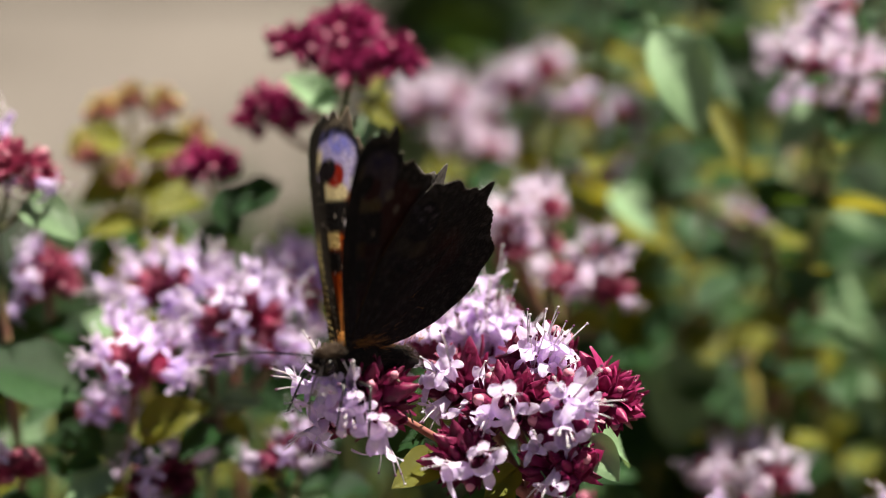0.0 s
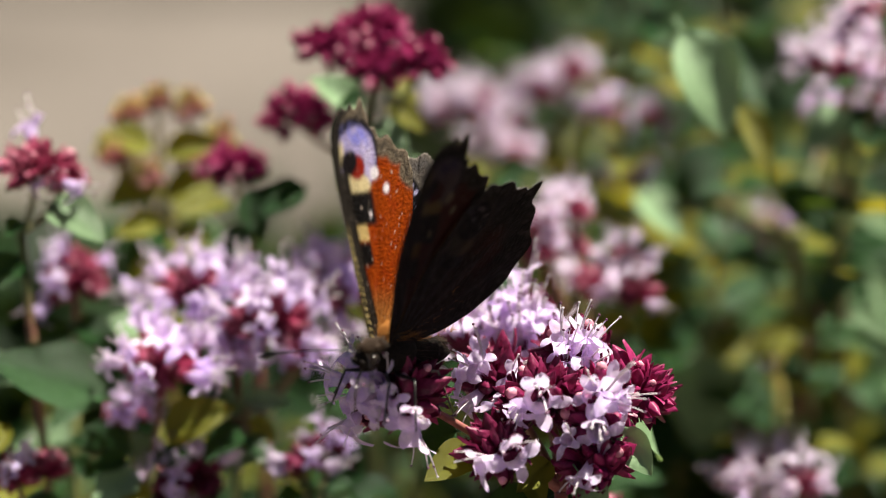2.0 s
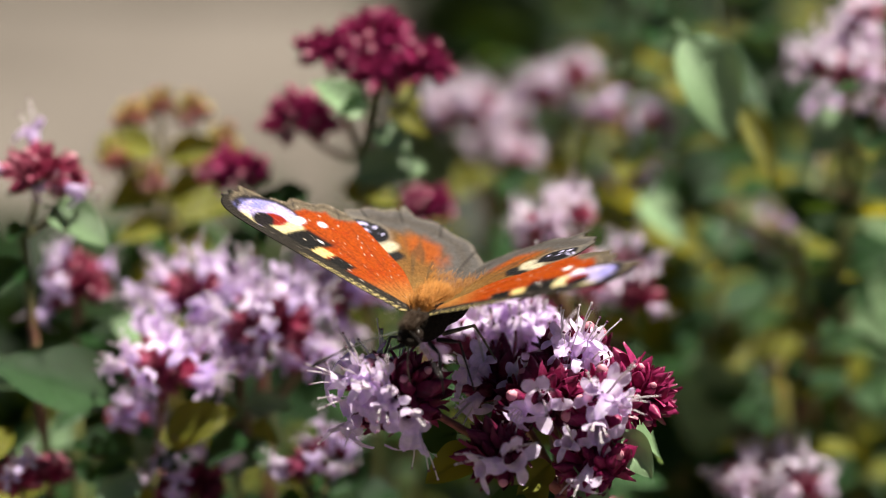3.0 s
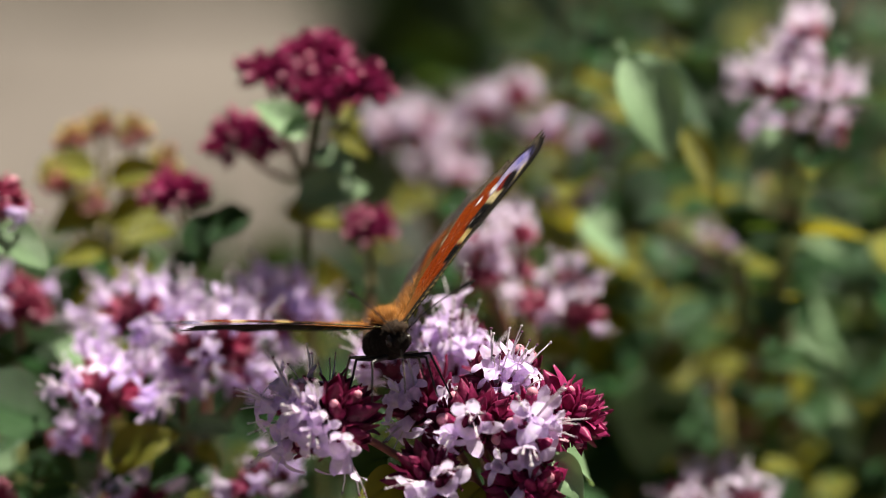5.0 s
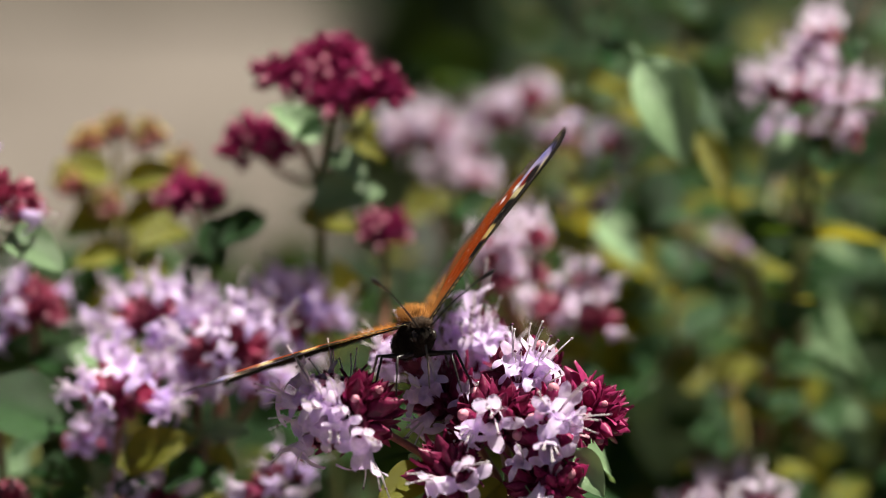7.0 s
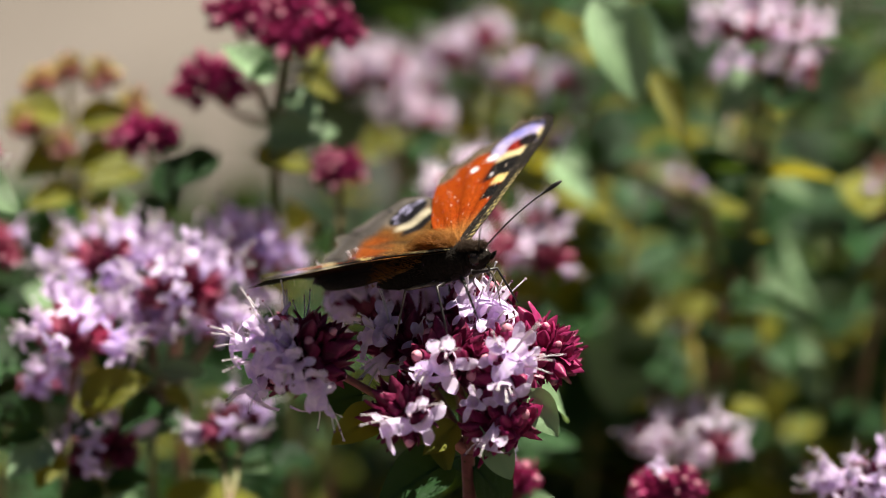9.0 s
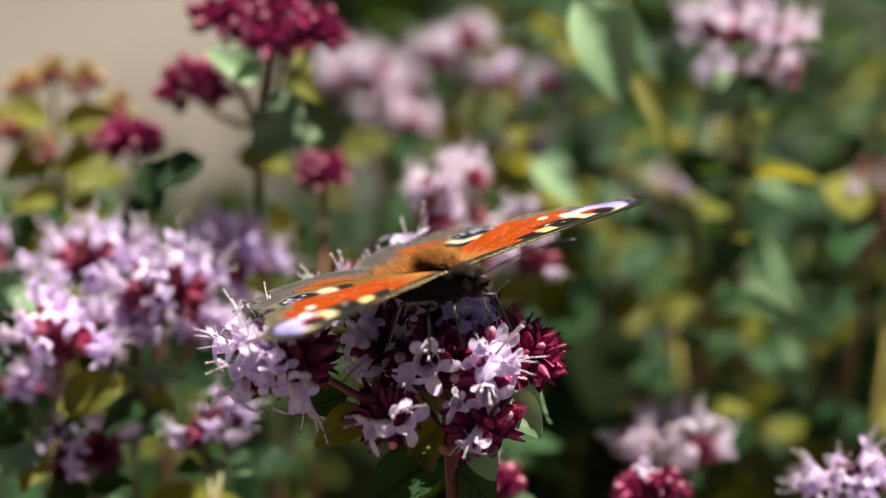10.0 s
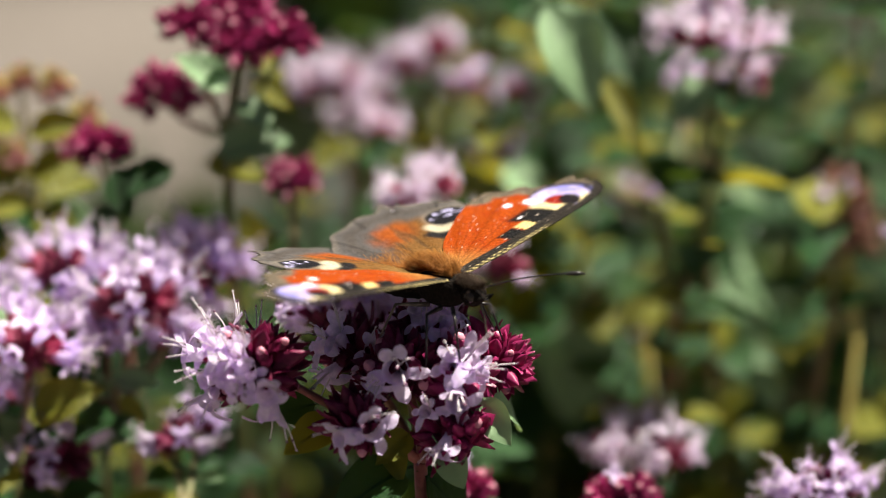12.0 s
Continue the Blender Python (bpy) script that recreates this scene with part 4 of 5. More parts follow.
# ---- leafy shoots that fill the bed ----
def shoot(seed, mats, tall=0.14, joined=False):
    """A leafy side shoot: opposite pairs of leaves that shrink towards the tip."""
    rng = random.Random(seed)
    p = thing("oregano_shoot", (0, 0, 0), "leafy green oregano shoot without flowers", "plant", "leafy shoots in the bed")
    lean = (rng.uniform(-.03, .03), rng.uniform(-.03, .03), 0)
    pts = bend((0, 0, -tall), (lean[0], lean[1], 0), (0.004, 0.003, 0), 9)
    stalk(p, pts, 0.0011, STEM, taper=0.25)
    turn = rng.uniform(0, 3)
    crown = Soup()
    for i in range(10):
        f = 1 - i / 11.0
        at = Vector((lean[0] * f, lean[1] * f, -tall * (1 - f)))
        long = rng.uniform(0.0085, 0.0155) * (0.55 + 0.6 * min(1, i / 3))
        for side in (0, math.pi):
            a = turn + i * 1.57 + side + rng.uniform(-.3, .3)
            d = Vector((math.cos(a), math.sin(a), rng.uniform(-0.1, 0.5)))
            slot = rng.randrange(len(mats))
            one = leaf(p, at, at + d * long, mats[slot], (d.x * -0.3, d.y * -0.3, 1), rng.randrange(3))
            if joined:
                blade = LEAVES[LEAF_MESH[mats[slot].name].index(one.data)]
                crown.add_soup(blade, one.matrix_basis)
                crown.m[-len(blade.f):] = [slot] * len(blade.f)
                bpy.data.objects.remove(one)
    if joined:
        tagged(part("foliage", crown.mesh("foliage", mats), p), kind="stuff")
    return p


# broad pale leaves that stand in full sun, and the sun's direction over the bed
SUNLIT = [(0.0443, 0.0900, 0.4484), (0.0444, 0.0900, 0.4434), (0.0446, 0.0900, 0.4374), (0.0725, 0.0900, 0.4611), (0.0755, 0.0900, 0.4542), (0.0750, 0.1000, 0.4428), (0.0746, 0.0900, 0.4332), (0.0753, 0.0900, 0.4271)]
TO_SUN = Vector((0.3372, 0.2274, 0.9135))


def in_the_sun_way(x, y, low, high, wide):
    """Whether a growth of this width would stand between the sun and one of the sunlit leaves."""
    for spot in SUNLIT:
        for k in range(1, 36):
            q = Vector(spot) + TO_SUN * (0.004 * k)
            if low < q.z < high and math.hypot(q.x - x, q.y - y) < wide:
                return True
    return False


def fill_bed():
    """Shoots set out over the bed: by the path they stay low, and they stand closest among the flowers on the other side."""
    rng = random.Random(77)
    kinds = ([LEAF, LEAF, LEAF_YELLOW], [LEAF, LEAF_MID, LEAF, LEAF_YELLOW], [LEAF, LEAF_YELLOW, LEAF_MID], [LEAF, LEAF, LEAF_MID], [LEAF, LEAF, LEAF_YELLOW])
    models = [shoot(i, kinds[i % 5]) for i in range(9)]
    distant = [shoot(20 + i, ([LEAF], [LEAF, LEAF, LEAF_YELLOW], [LEAF, LEAF, LEAF, LEAF_PALE_LIT])[i % 3], joined=True) for i in range(6)]
    for i, m in enumerate(models + distant):
        m.matrix_basis = pose(0.03 + 0.008 * i, 0.16 + 0.015 * i, 0.40 - 0.006 * i, 0, 0, 40 * i)
    for i in range(265):
        close = i < 165
        y = rng.uniform(0.075, 0.22) if close else rng.uniform(0.22, 0.7)
        depth = y + 0.421
        side = rng.uniform(0.010, 0.155) if i % 3 else rng.uniform(-0.15, 0.03)
        rise = 25.5 - rng.random() ** 0.8 * (3.0 if side < 0.012 else min(12.5, 5.2 + (side - 0.01) * 160))
        z = 0.653 - depth * math.tan(radians(rise))
        if z < 0.06 or z > 0.57:
            continue
        pool = models if close else distant
        model = pool[rng.randrange(len(pool))]
        stand = pose(depth * side, y, z, rng.uniform(-14, 14), rng.uniform(-14, 14), rng.uniform(0, 360)) @ Matrix.Scale(rng.uniform(0.7, 1.15), 4)
        if not in_the_sun_way(depth * side, y, z - 0.16, z + 0.008, 0.012):
            copy_thing(model, stand)


def blade(s, rng, at, long):
    """One small folded leaf that points anywhere, most with the upper side up."""
    d = Vector((rng.uniform(-1, 1), rng.uniform(-1, 1), rng.uniform(-0.5, 0.7))).normalized()
    up = Vector((rng.uniform(-.5, .5), rng.uniform(-.5, .5), 1))
    up = (up - d * up.dot(d)).normalized()
    w = 0.32
    v = np.array([(0, 0, 0), (-w * .8, .3, .05), (0, .35, -.03), (w * .8, .3, .05), (-w * .7, .65, 0), (0, .7, -.06), (w * .7, .65, 0), (0, 1, -.15)]) * long
    r = np.array(Matrix((d.cross(up), d, up)).transposed())
    s.add(v @ r.T + np.array(at), [(0, 2, 1), (0, 3, 2), (1, 2, 5, 4), (2, 3, 6, 5), (4, 5, 7), (5, 6, 7)])


def tall_growth():
    """Unseen tall growth added beyond the sunny side to shade the bed beside it."""
    rng = random.Random(93)
    s = Soup()
    for i in range(1000):
        y = rng.uniform(0.08, 0.95)
        x = (y + 0.421) * 0.165 + rng.uniform(0.01, 0.17)
        top = 0.57 + 0.05 * noise.noise((x * 20, y * 20, 2)) - 0.16 * max(0, y - 0.3)
        z = top - 0.45 * rng.random() ** 1.6
        if not in_the_sun_way(x, y, z - 0.008, z + 0.008, 0.006):
            blade(s, rng, (x, y, z), rng.uniform(0.014, 0.024))
    return tagged(new("tall_growth", s.mesh("tall_growth", [LEAF])), "unseen tall leafy growth, added at the sunny side to shade the bed", "foliage", kind="stuff")


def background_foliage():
    """The dense growth that closes the bed at the back, its shade put into the leaf colour, and the low growth at its
    rim by the path.
    """
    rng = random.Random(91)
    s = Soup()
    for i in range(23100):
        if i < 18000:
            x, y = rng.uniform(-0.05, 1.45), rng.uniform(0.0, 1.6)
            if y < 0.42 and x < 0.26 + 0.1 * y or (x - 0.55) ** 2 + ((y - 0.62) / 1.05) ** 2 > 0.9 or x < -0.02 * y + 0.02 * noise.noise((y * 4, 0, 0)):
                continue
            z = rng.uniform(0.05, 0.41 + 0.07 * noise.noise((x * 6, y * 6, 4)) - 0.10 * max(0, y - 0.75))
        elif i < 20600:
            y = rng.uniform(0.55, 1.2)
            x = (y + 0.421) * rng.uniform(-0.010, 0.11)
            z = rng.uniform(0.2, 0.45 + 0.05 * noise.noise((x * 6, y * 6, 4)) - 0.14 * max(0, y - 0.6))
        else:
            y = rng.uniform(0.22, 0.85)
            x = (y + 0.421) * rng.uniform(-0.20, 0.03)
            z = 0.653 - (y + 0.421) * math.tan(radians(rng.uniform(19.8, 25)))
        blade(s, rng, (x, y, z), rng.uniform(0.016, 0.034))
    return tagged(new("background_foliage", s.mesh("background_foliage", [FAR_LEAF_SHADED])), "dense green growth behind the flowers, its shade put into the colour", "foliage", kind="stuff")


fill_bed()
tall_growth()
background_foliage()


# ---- the butterfly: x forwards, y to its left ----
def smooth_outline(points, per=14):
    """A closed curve through points, cut into short steps."""
    p = np.array(points, float)
    n = len(p)
    out = []
    for i in range(n - 1):
        a, b, c, d = p[max(i - 1, 0)], p[i], p[i + 1], p[min(i + 2, n - 1)]
        for k in range(per):
            t = k / per
            out.append(0.5 * (2 * b + (c - a) * t + (2 * a - 5 * b + 4 * c - d) * t ** 2 + (3 * b - a - 3 * c + d) * t ** 3))
    out.append(p[-1])
    return np.array(out)


FORE = [(1.8, 0), (4.2, 4), (7.6, 10), (10.4, 16), (12.6, 22), (13.4, 25.5), (13.0, 27.8), (11.2, 29.3), (9.4, 29.6), (7.4, 30.4), (6.2, 28.2), (4.4, 26.6), (1.6, 26.0), (-2.6, 24.4), (-4.0, 22), (-4.7, 16), (-4.4, 9), (-3, 4), (-1.6, 0)]
HIND = [(1.2, 0), (1.4, 5), (0.8, 11), (-0.6, 17), (-2.6, 21.4), (-5.6, 23.8), (-8.6, 24.2), (-12, 23.6), (-13.8, 23.2), (-15.9, 24.4), (-16.6, 21.8), (-18.8, 18.8), (-20.6, 15.2), (-20.2, 11.6), (-18.0, 7.8), (-14.2, 4.4), (-9.8, 2.0), (-5, 0.6), (-1, 0)]


def soft_step(x, a, b):
    t = np.clip((x - a) / (b - a), 0, 1)
    return t * t * (3 - 2 * t)


def blob(x, y, cx, cy, rx, ry, turn=0.0, soft=0.12):
    """1 inside a turned ellipse, 0 outside."""
    c, s = math.cos(turn), math.sin(turn)
    u, v = (x - cx) * c + (y - cy) * s, -(x - cx) * s + (y - cy) * c
    return 1 - soft_step(np.hypot(u / rx, v / ry), 1 - soft, 1 + soft)


def block(front, y, middle, half, deep):
    """1 inside a square-ended bar that runs in from the front edge."""
    return (1 - soft_step(np.abs(y - middle - 0.12 * front), half * 0.85, half * 1.1)) * (1 - soft_step(front, deep * 0.88, deep * 1.06))


def lay(colour, other, amount):
    return colour * (1 - amount[..., None]) + np.array(other) * amount[..., None]


def speckle(x, y, size, seed):
    return np.array([noise.noise((a / size, b / size, seed)) for a, b in zip(x.ravel(), y.ravel())]).reshape(x.shape)


def fore_colours(x, y, edge):
    """Upper side of a forewing. edge: millimetres from the outer margin."""
    n1, n2 = speckle(x, y, 1.3, 1.0), speckle(x, y, 0.35, 2.0)
    front = np.interp(y, [0, 4, 10, 16, 22, 25.5, 27.8, 29.3], [1.8, 4.2, 7.6, 10.4, 12.6, 13.4, 13.0, 11.2]) - x
    col = np.ones(x.shape + (3,)) * np.array((0.27, 0.040, 0.002))
    col = lay(col, (0.25, 0.028, 0.002), soft_step(n1, 0.0, 0.5) * 0.7)
    col = lay(col, (0.30, 0.12, 0.03), 1 - soft_step(y, 2.5, 8.0))
    col = lay(col, (0.13, 0.10, 0.070), 1 - soft_step(edge + n1 * 0.5, 1.9, 2.9))
    col = lay(col, (0.035, 0.028, 0.024), (1 - soft_step(np.abs(edge + n1 * 0.3 - 1.0), 0.1, 0.35)) * 0.6)
    col = lay(col, (0.030, 0.024, 0.022), (1 - soft_step(np.abs(np.sin(y * 0.4 + x * 0.9)), 0.05, 0.16)) * (1 - soft_step(edge, 1.8, 3.0)) * 0.7)
    col = lay(col, (0.012, 0.010, 0.011), blob(x, y, 8.6, 23.1, 4.9, 5.2, 0.1, 0.05))
    col = lay(col, (0.36, 0.30, 0.52), blob(x, y, 8.3, 22.6, 4.3, 4.5, 0.1, 0.06))
    col = lay(col, (0.20, 0.19, 0.55), blob(x, y, 8.4, 25.9, 2.9, 1.2, 0.15, 0.5) * soft_step(n1, -0.4, 0.2))
    col = lay(col, (0.58, 0.50, 0.58), blob(x, y, 6.0, 22.8, 1.4, 2.8, 0.1, 0.4) * soft_step(n2, -0.1, 0.4) * 0.8)
    col = lay(col, (0.62, 0.50, 0.27), blob(x, y, 9.0, 19.4, 4.2, 1.7, -0.10, 0.15))
    col = lay(col, (0.62, 0.50, 0.27), blob(x, y, 11.9, 22.0, 0.9, 2.8, 0.15, 0.3))
    col = lay(col, (0.22, 0.014, 0.006), blob(x, y, 8.1, 21.9, 1.8, 1.6, 0.3, 0.12))
    col = lay(col, (0.010, 0.007, 0.008), blob(x, y, 9.7, 22.3, 1.5, 1.7, 0.2, 0.12))
    col = lay(col, (0.008, 0.007, 0.007), block(front, y, 16.1, 2.2, 7.4))
    col = lay(col, (0.62, 0.45, 0.18), block(front, y, 13.1, 1.0, 4.6))
    col = lay(col, (0.008, 0.007, 0.007), block(front, y, 10.4, 1.5, 4.8))
    # shade along the wing base by the front edge, painted dark brown
    col = lay(col, (0.05, 0.016, 0.006), block(front, y, 6.0, 2.4, 2.4) * 0.8)
    for cx, cy, r in ((4.2, 21.4, 0.85), (1.6, 19.6, 0.65), (4.4, 16.0, 0.35)):
        col = lay(col, (0.84, 0.76, 0.80), blob(x, y, cx, cy, r, r, 0, 0.3))
    rim = 1 - soft_step(front - 1.2 * (y < 21), 1.1, 1.6)
    col = lay(col, (0.020, 0.016, 0.013), rim)
    col = lay(col, (0.46, 0.36, 0.16), rim * (1 - soft_step(front, 0.8, 1.1)) * soft_step(speckle(x, y * 1.6, 0.3, 12.0) + 0.3 * np.sin(y * 7.0), 0.05, 0.3) * (1 - soft_step(y, 12, 15)))
    vein = np.min([np.abs(x - k * y * 0.42 + 0.6) for k in (-0.25, 0.12, 0.5, 0.8)], axis=0)
    col *= (1 - 0.22 * (1 - soft_step(vein, 0.05, 0.2)))[..., None]
    worn = soft_step(speckle(x, y, 0.36, 7.0), 0.56, 0.7) * soft_step(front, 0.8, 2.0)
    col = lay(col, (0.62, 0.50, 0.42), worn * 0.8)
    return col * (1 + 0.2 * n2)[..., None]


def hind_colours(x, y, edge):
    """Upper side of a hindwing."""
    n1, n2 = speckle(x, y, 1.6, 3.0), speckle(x * 0.4, y * 1.6, 0.6, 4.0)
    col = np.ones(x.shape + (3,)) * np.array((0.145, 0.066, 0.018))
    col = lay(col, (0.27, 0.052, 0.006), soft_step(np.hypot(x + 12.5, (y - 13) * 0.9) * -1, -5.5, -2.0) * 0.8)
    col = lay(col, (0.17, 0.098, 0.032), (1 - soft_step(y + n1, 3.0, 9)) * 0.9)
    streak = speckle(np.arctan2(x, y + 0.5) * 16, np.hypot(x, y) * 0.16, 1.0, 9.0)
    col = lay(col, (0.075, 0.042, 0.018), soft_step(streak, -0.05, 0.45) * 0.7)
    col = lay(col, (0.078, 0.069, 0.066), 1 - soft_step(edge + n1 * 0.8, 3.8, 7.2))
    col = lay(col, (0.060, 0.048, 0.040), (1 - soft_step(np.abs(edge + n1 * 0.5 - 2.6), 0.3, 1.2)) * 0.6)
    col = lay(col, (0.17, 0.14, 0.115), (1 - soft_step(edge, 0.3, 1.2)) * 0.5)
    col = lay(col, (0.022, 0.018, 0.016), (1 - soft_step(np.abs(np.sin(np.arctan2(x + 2, y) * 13)), 0.06, 0.18)) * (1 - soft_step(edge, 2.5, 4.0)) * 0.75)
    col = lay(col, (0.014, 0.012, 0.012), blob(x, y, -4.2, 12.6, 2.8, 1.5, 0.2, 0.2))
    col = lay(col, (0.44, 0.38, 0.27), blob(x, y, -4.6, 14.9, 3.0, 1.7, 0.1, 0.25))
    col = lay(col, (0.20, 0.17, 0.14), blob(x, y, -5.2, 18.6, 3.5, 3.7, 0.1, 0.2) * 0.6)
    col = lay(col, (0.010, 0.009, 0.011), blob(x, y, -5.2, 18.5, 3.1, 2.9, 0.1, 0.08))
    for cx, cy, r, turn in ((-3.6, 19.9, 1.2, 0.3), (-5.4, 20.2, 1.0, 0.1), (-5.0, 18.6, 0.8, 0.5), (-6.9, 19.3, 0.7, -0.2), (-7.0, 17.6, 0.5, 0.6)):
        col = lay(col, (0.50, 0.46, 0.70), blob(x, y, cx, cy, r, r * 0.42, turn, 0.3) * soft_step(n1 + n2, -0.35, 0.15))
    return col * (1 + 0.22 * n2)[..., None]


def under_colours(x, y, edge):
    """The sooty underside, with dark brown ripples."""
    n1, n2 = speckle(x, y, 0.9, 5.0), speckle(x, y, 0.28, 6.0)
    col = np.ones(x.shape + (3,)) * np.array((0.0055, 0.0046, 0.0044))
    ripple = np.sin((np.hypot(x, y) + n1 * 1.6) * 4.4)
    col = lay(col, (0.026, 0.022, 0.020), soft_step(ripple, 0.1, 0.9) * soft_step(n1, -0.25, 0.3) * 0.7)
    band = np.abs(np.hypot(x + 3, y) - 15.5 - 1.4 * n1)
    col = lay(col, (0.004, 0.003, 0.003), (1 - soft_step(band, 0.3, 0.9)) * 0.8)
    col = lay(col, (0.040, 0.024, 0.014), soft_step(n2, 0.45, 0.7) * soft_step(n1, 0.1, 0.4) * 0.8)
    col = lay(col, (0.035, 0.030, 0.027), (1 - soft_step(edge, 0.5, 3.0)) * soft_step(n1, -0.1, 0.4) * 0.6)
    return col * (1 + 0.5 * n2)[..., None]


def wing_mesh(name, outline, side, upper, spikes):
    """A thin wing of two scaled faces with a ragged outer margin; side is 1 on the left and -1 on the right."""
    rim = smooth_outline(outline)
    m = len(rim)
    rings = 64
    a, b = spikes
    tooth = np.zeros(m)
    for i in range(m):
        s = (i / m - a) / (b - a)
        if 0 < s < 1:
            tooth[i] = 0.016 * math.cos(s * 2 * math.pi * 7) + 0.006 * math.sin(i * 2.3)
    rim = rim * (1 + tooth)[:, None]
    scale = np.linspace(0, 1, rings) ** 0.85
    x, y = rim[None, :, 0] * scale[:, None], rim[None, :, 1] * scale[:, None]
    margin = rim[int(a * m):int(b * m)][::3]
    edge = np.min(np.hypot(x[..., None] - margin[:, 0], y[..., None] - margin[:, 1]), axis=-1)
    top = upper(x, y, edge)
    # upper pattern shining through the outer wing, painted faintly into the underside
    low = under_colours(x, y, edge) + 0.035 * top * soft_step(y, 12, 17)[..., None]
    angle = np.arctan2(x + 0.01, y + 0.01)
    z = 0.10 * np.sin(angle * 22) * np.minimum(y / 12, 1) + 0.9 * np.sin(np.clip(y / 30, 0, 1) * math.pi) * 0.5 - 0.006 * (x ** 2) * 0.3
    half = 0.05
    s = Soup()
    for sheet in (1, -1):
        v = np.stack([x, y * side, z + sheet * half], -1).reshape(-1, 3) * MM
        f = grid_faces(rings, m)
        s.add(v, f if sheet * side < 0 else [tuple(reversed(q)) for q in f])
    total = rings * m
    first = (rings - 1) * m
    s.add(np.zeros((0, 3)), [])
    s.f += [(first + i, first + i + 1, total + first + i + 1, total + first + i) for i in range(m - 1)]
    s.m += [0] * (m - 1)
    me = s.mesh(name, [WING])
    layer = me.color_attributes.new("scales", "FLOAT_COLOR", "POINT")
    flat = np.concatenate([top.reshape(-1, 3), low.reshape(-1, 3)])
    flat = np.clip(np.concatenate([flat, np.ones((len(flat), 1))], 1), 0, 1)
    layer.data.foreach_set("color", flat.ravel())
    warm = top.reshape(-1, 3) * np.array((1.0, 0.8, 0.35))
    glowing = np.clip(np.concatenate([warm * 2.0, warm * 0.7]), 0, 1)
    layer = me.color_attributes.new("tissue", "FLOAT_COLOR", "POINT")
    layer.data.foreach_set("color", np.concatenate([glowing, np.ones((len(glowing), 1))], 1).ravel())
    return me


def fur(rng, count, spot, length, thin=0.055):
    """Fine tapering hairs. spot gives a place and a way for each."""
    s = Soup()
    for _ in range(count):
        at, way = spot(rng)
        way = (Vector(way) + Vector((rng.gauss(0, .3), rng.gauss(0, .3), rng.gauss(0, .3)))).normalized()
        long = length * rng.uniform(0.5, 1.2)
        side = way.orthogonal().normalized() * thin
        side = Matrix.Rotation(rng.uniform(0, 6), 3, way) @ side
        a = Vector(at)
        mid, tip = a + way * long * 0.55, a + way * long + Vector((-0.25 * long, 0, -0.1 * long))
        other = way.cross(side)
        s.add([tuple(q * MM) for q in (a + side, a - side, a + other, mid + side * .7, mid - side * .7, mid + other * .7, tip)],
              [(0, 1, 4, 3), (1, 2, 5, 4), (2, 0, 3, 5), (3, 4, 6), (4, 5, 6), (5, 3, 6)])
    return s


def feel(side, lift):
    """An antenna's pose on the head, raised by some degrees."""
    return Matrix.Translation((6.2 * MM, 0.5 * side * MM, 0.9 * MM)) @ Matrix.Rotation(radians(-lift), 4, Vector((-0.64 * side, 0.77, 0)) * 1.0)


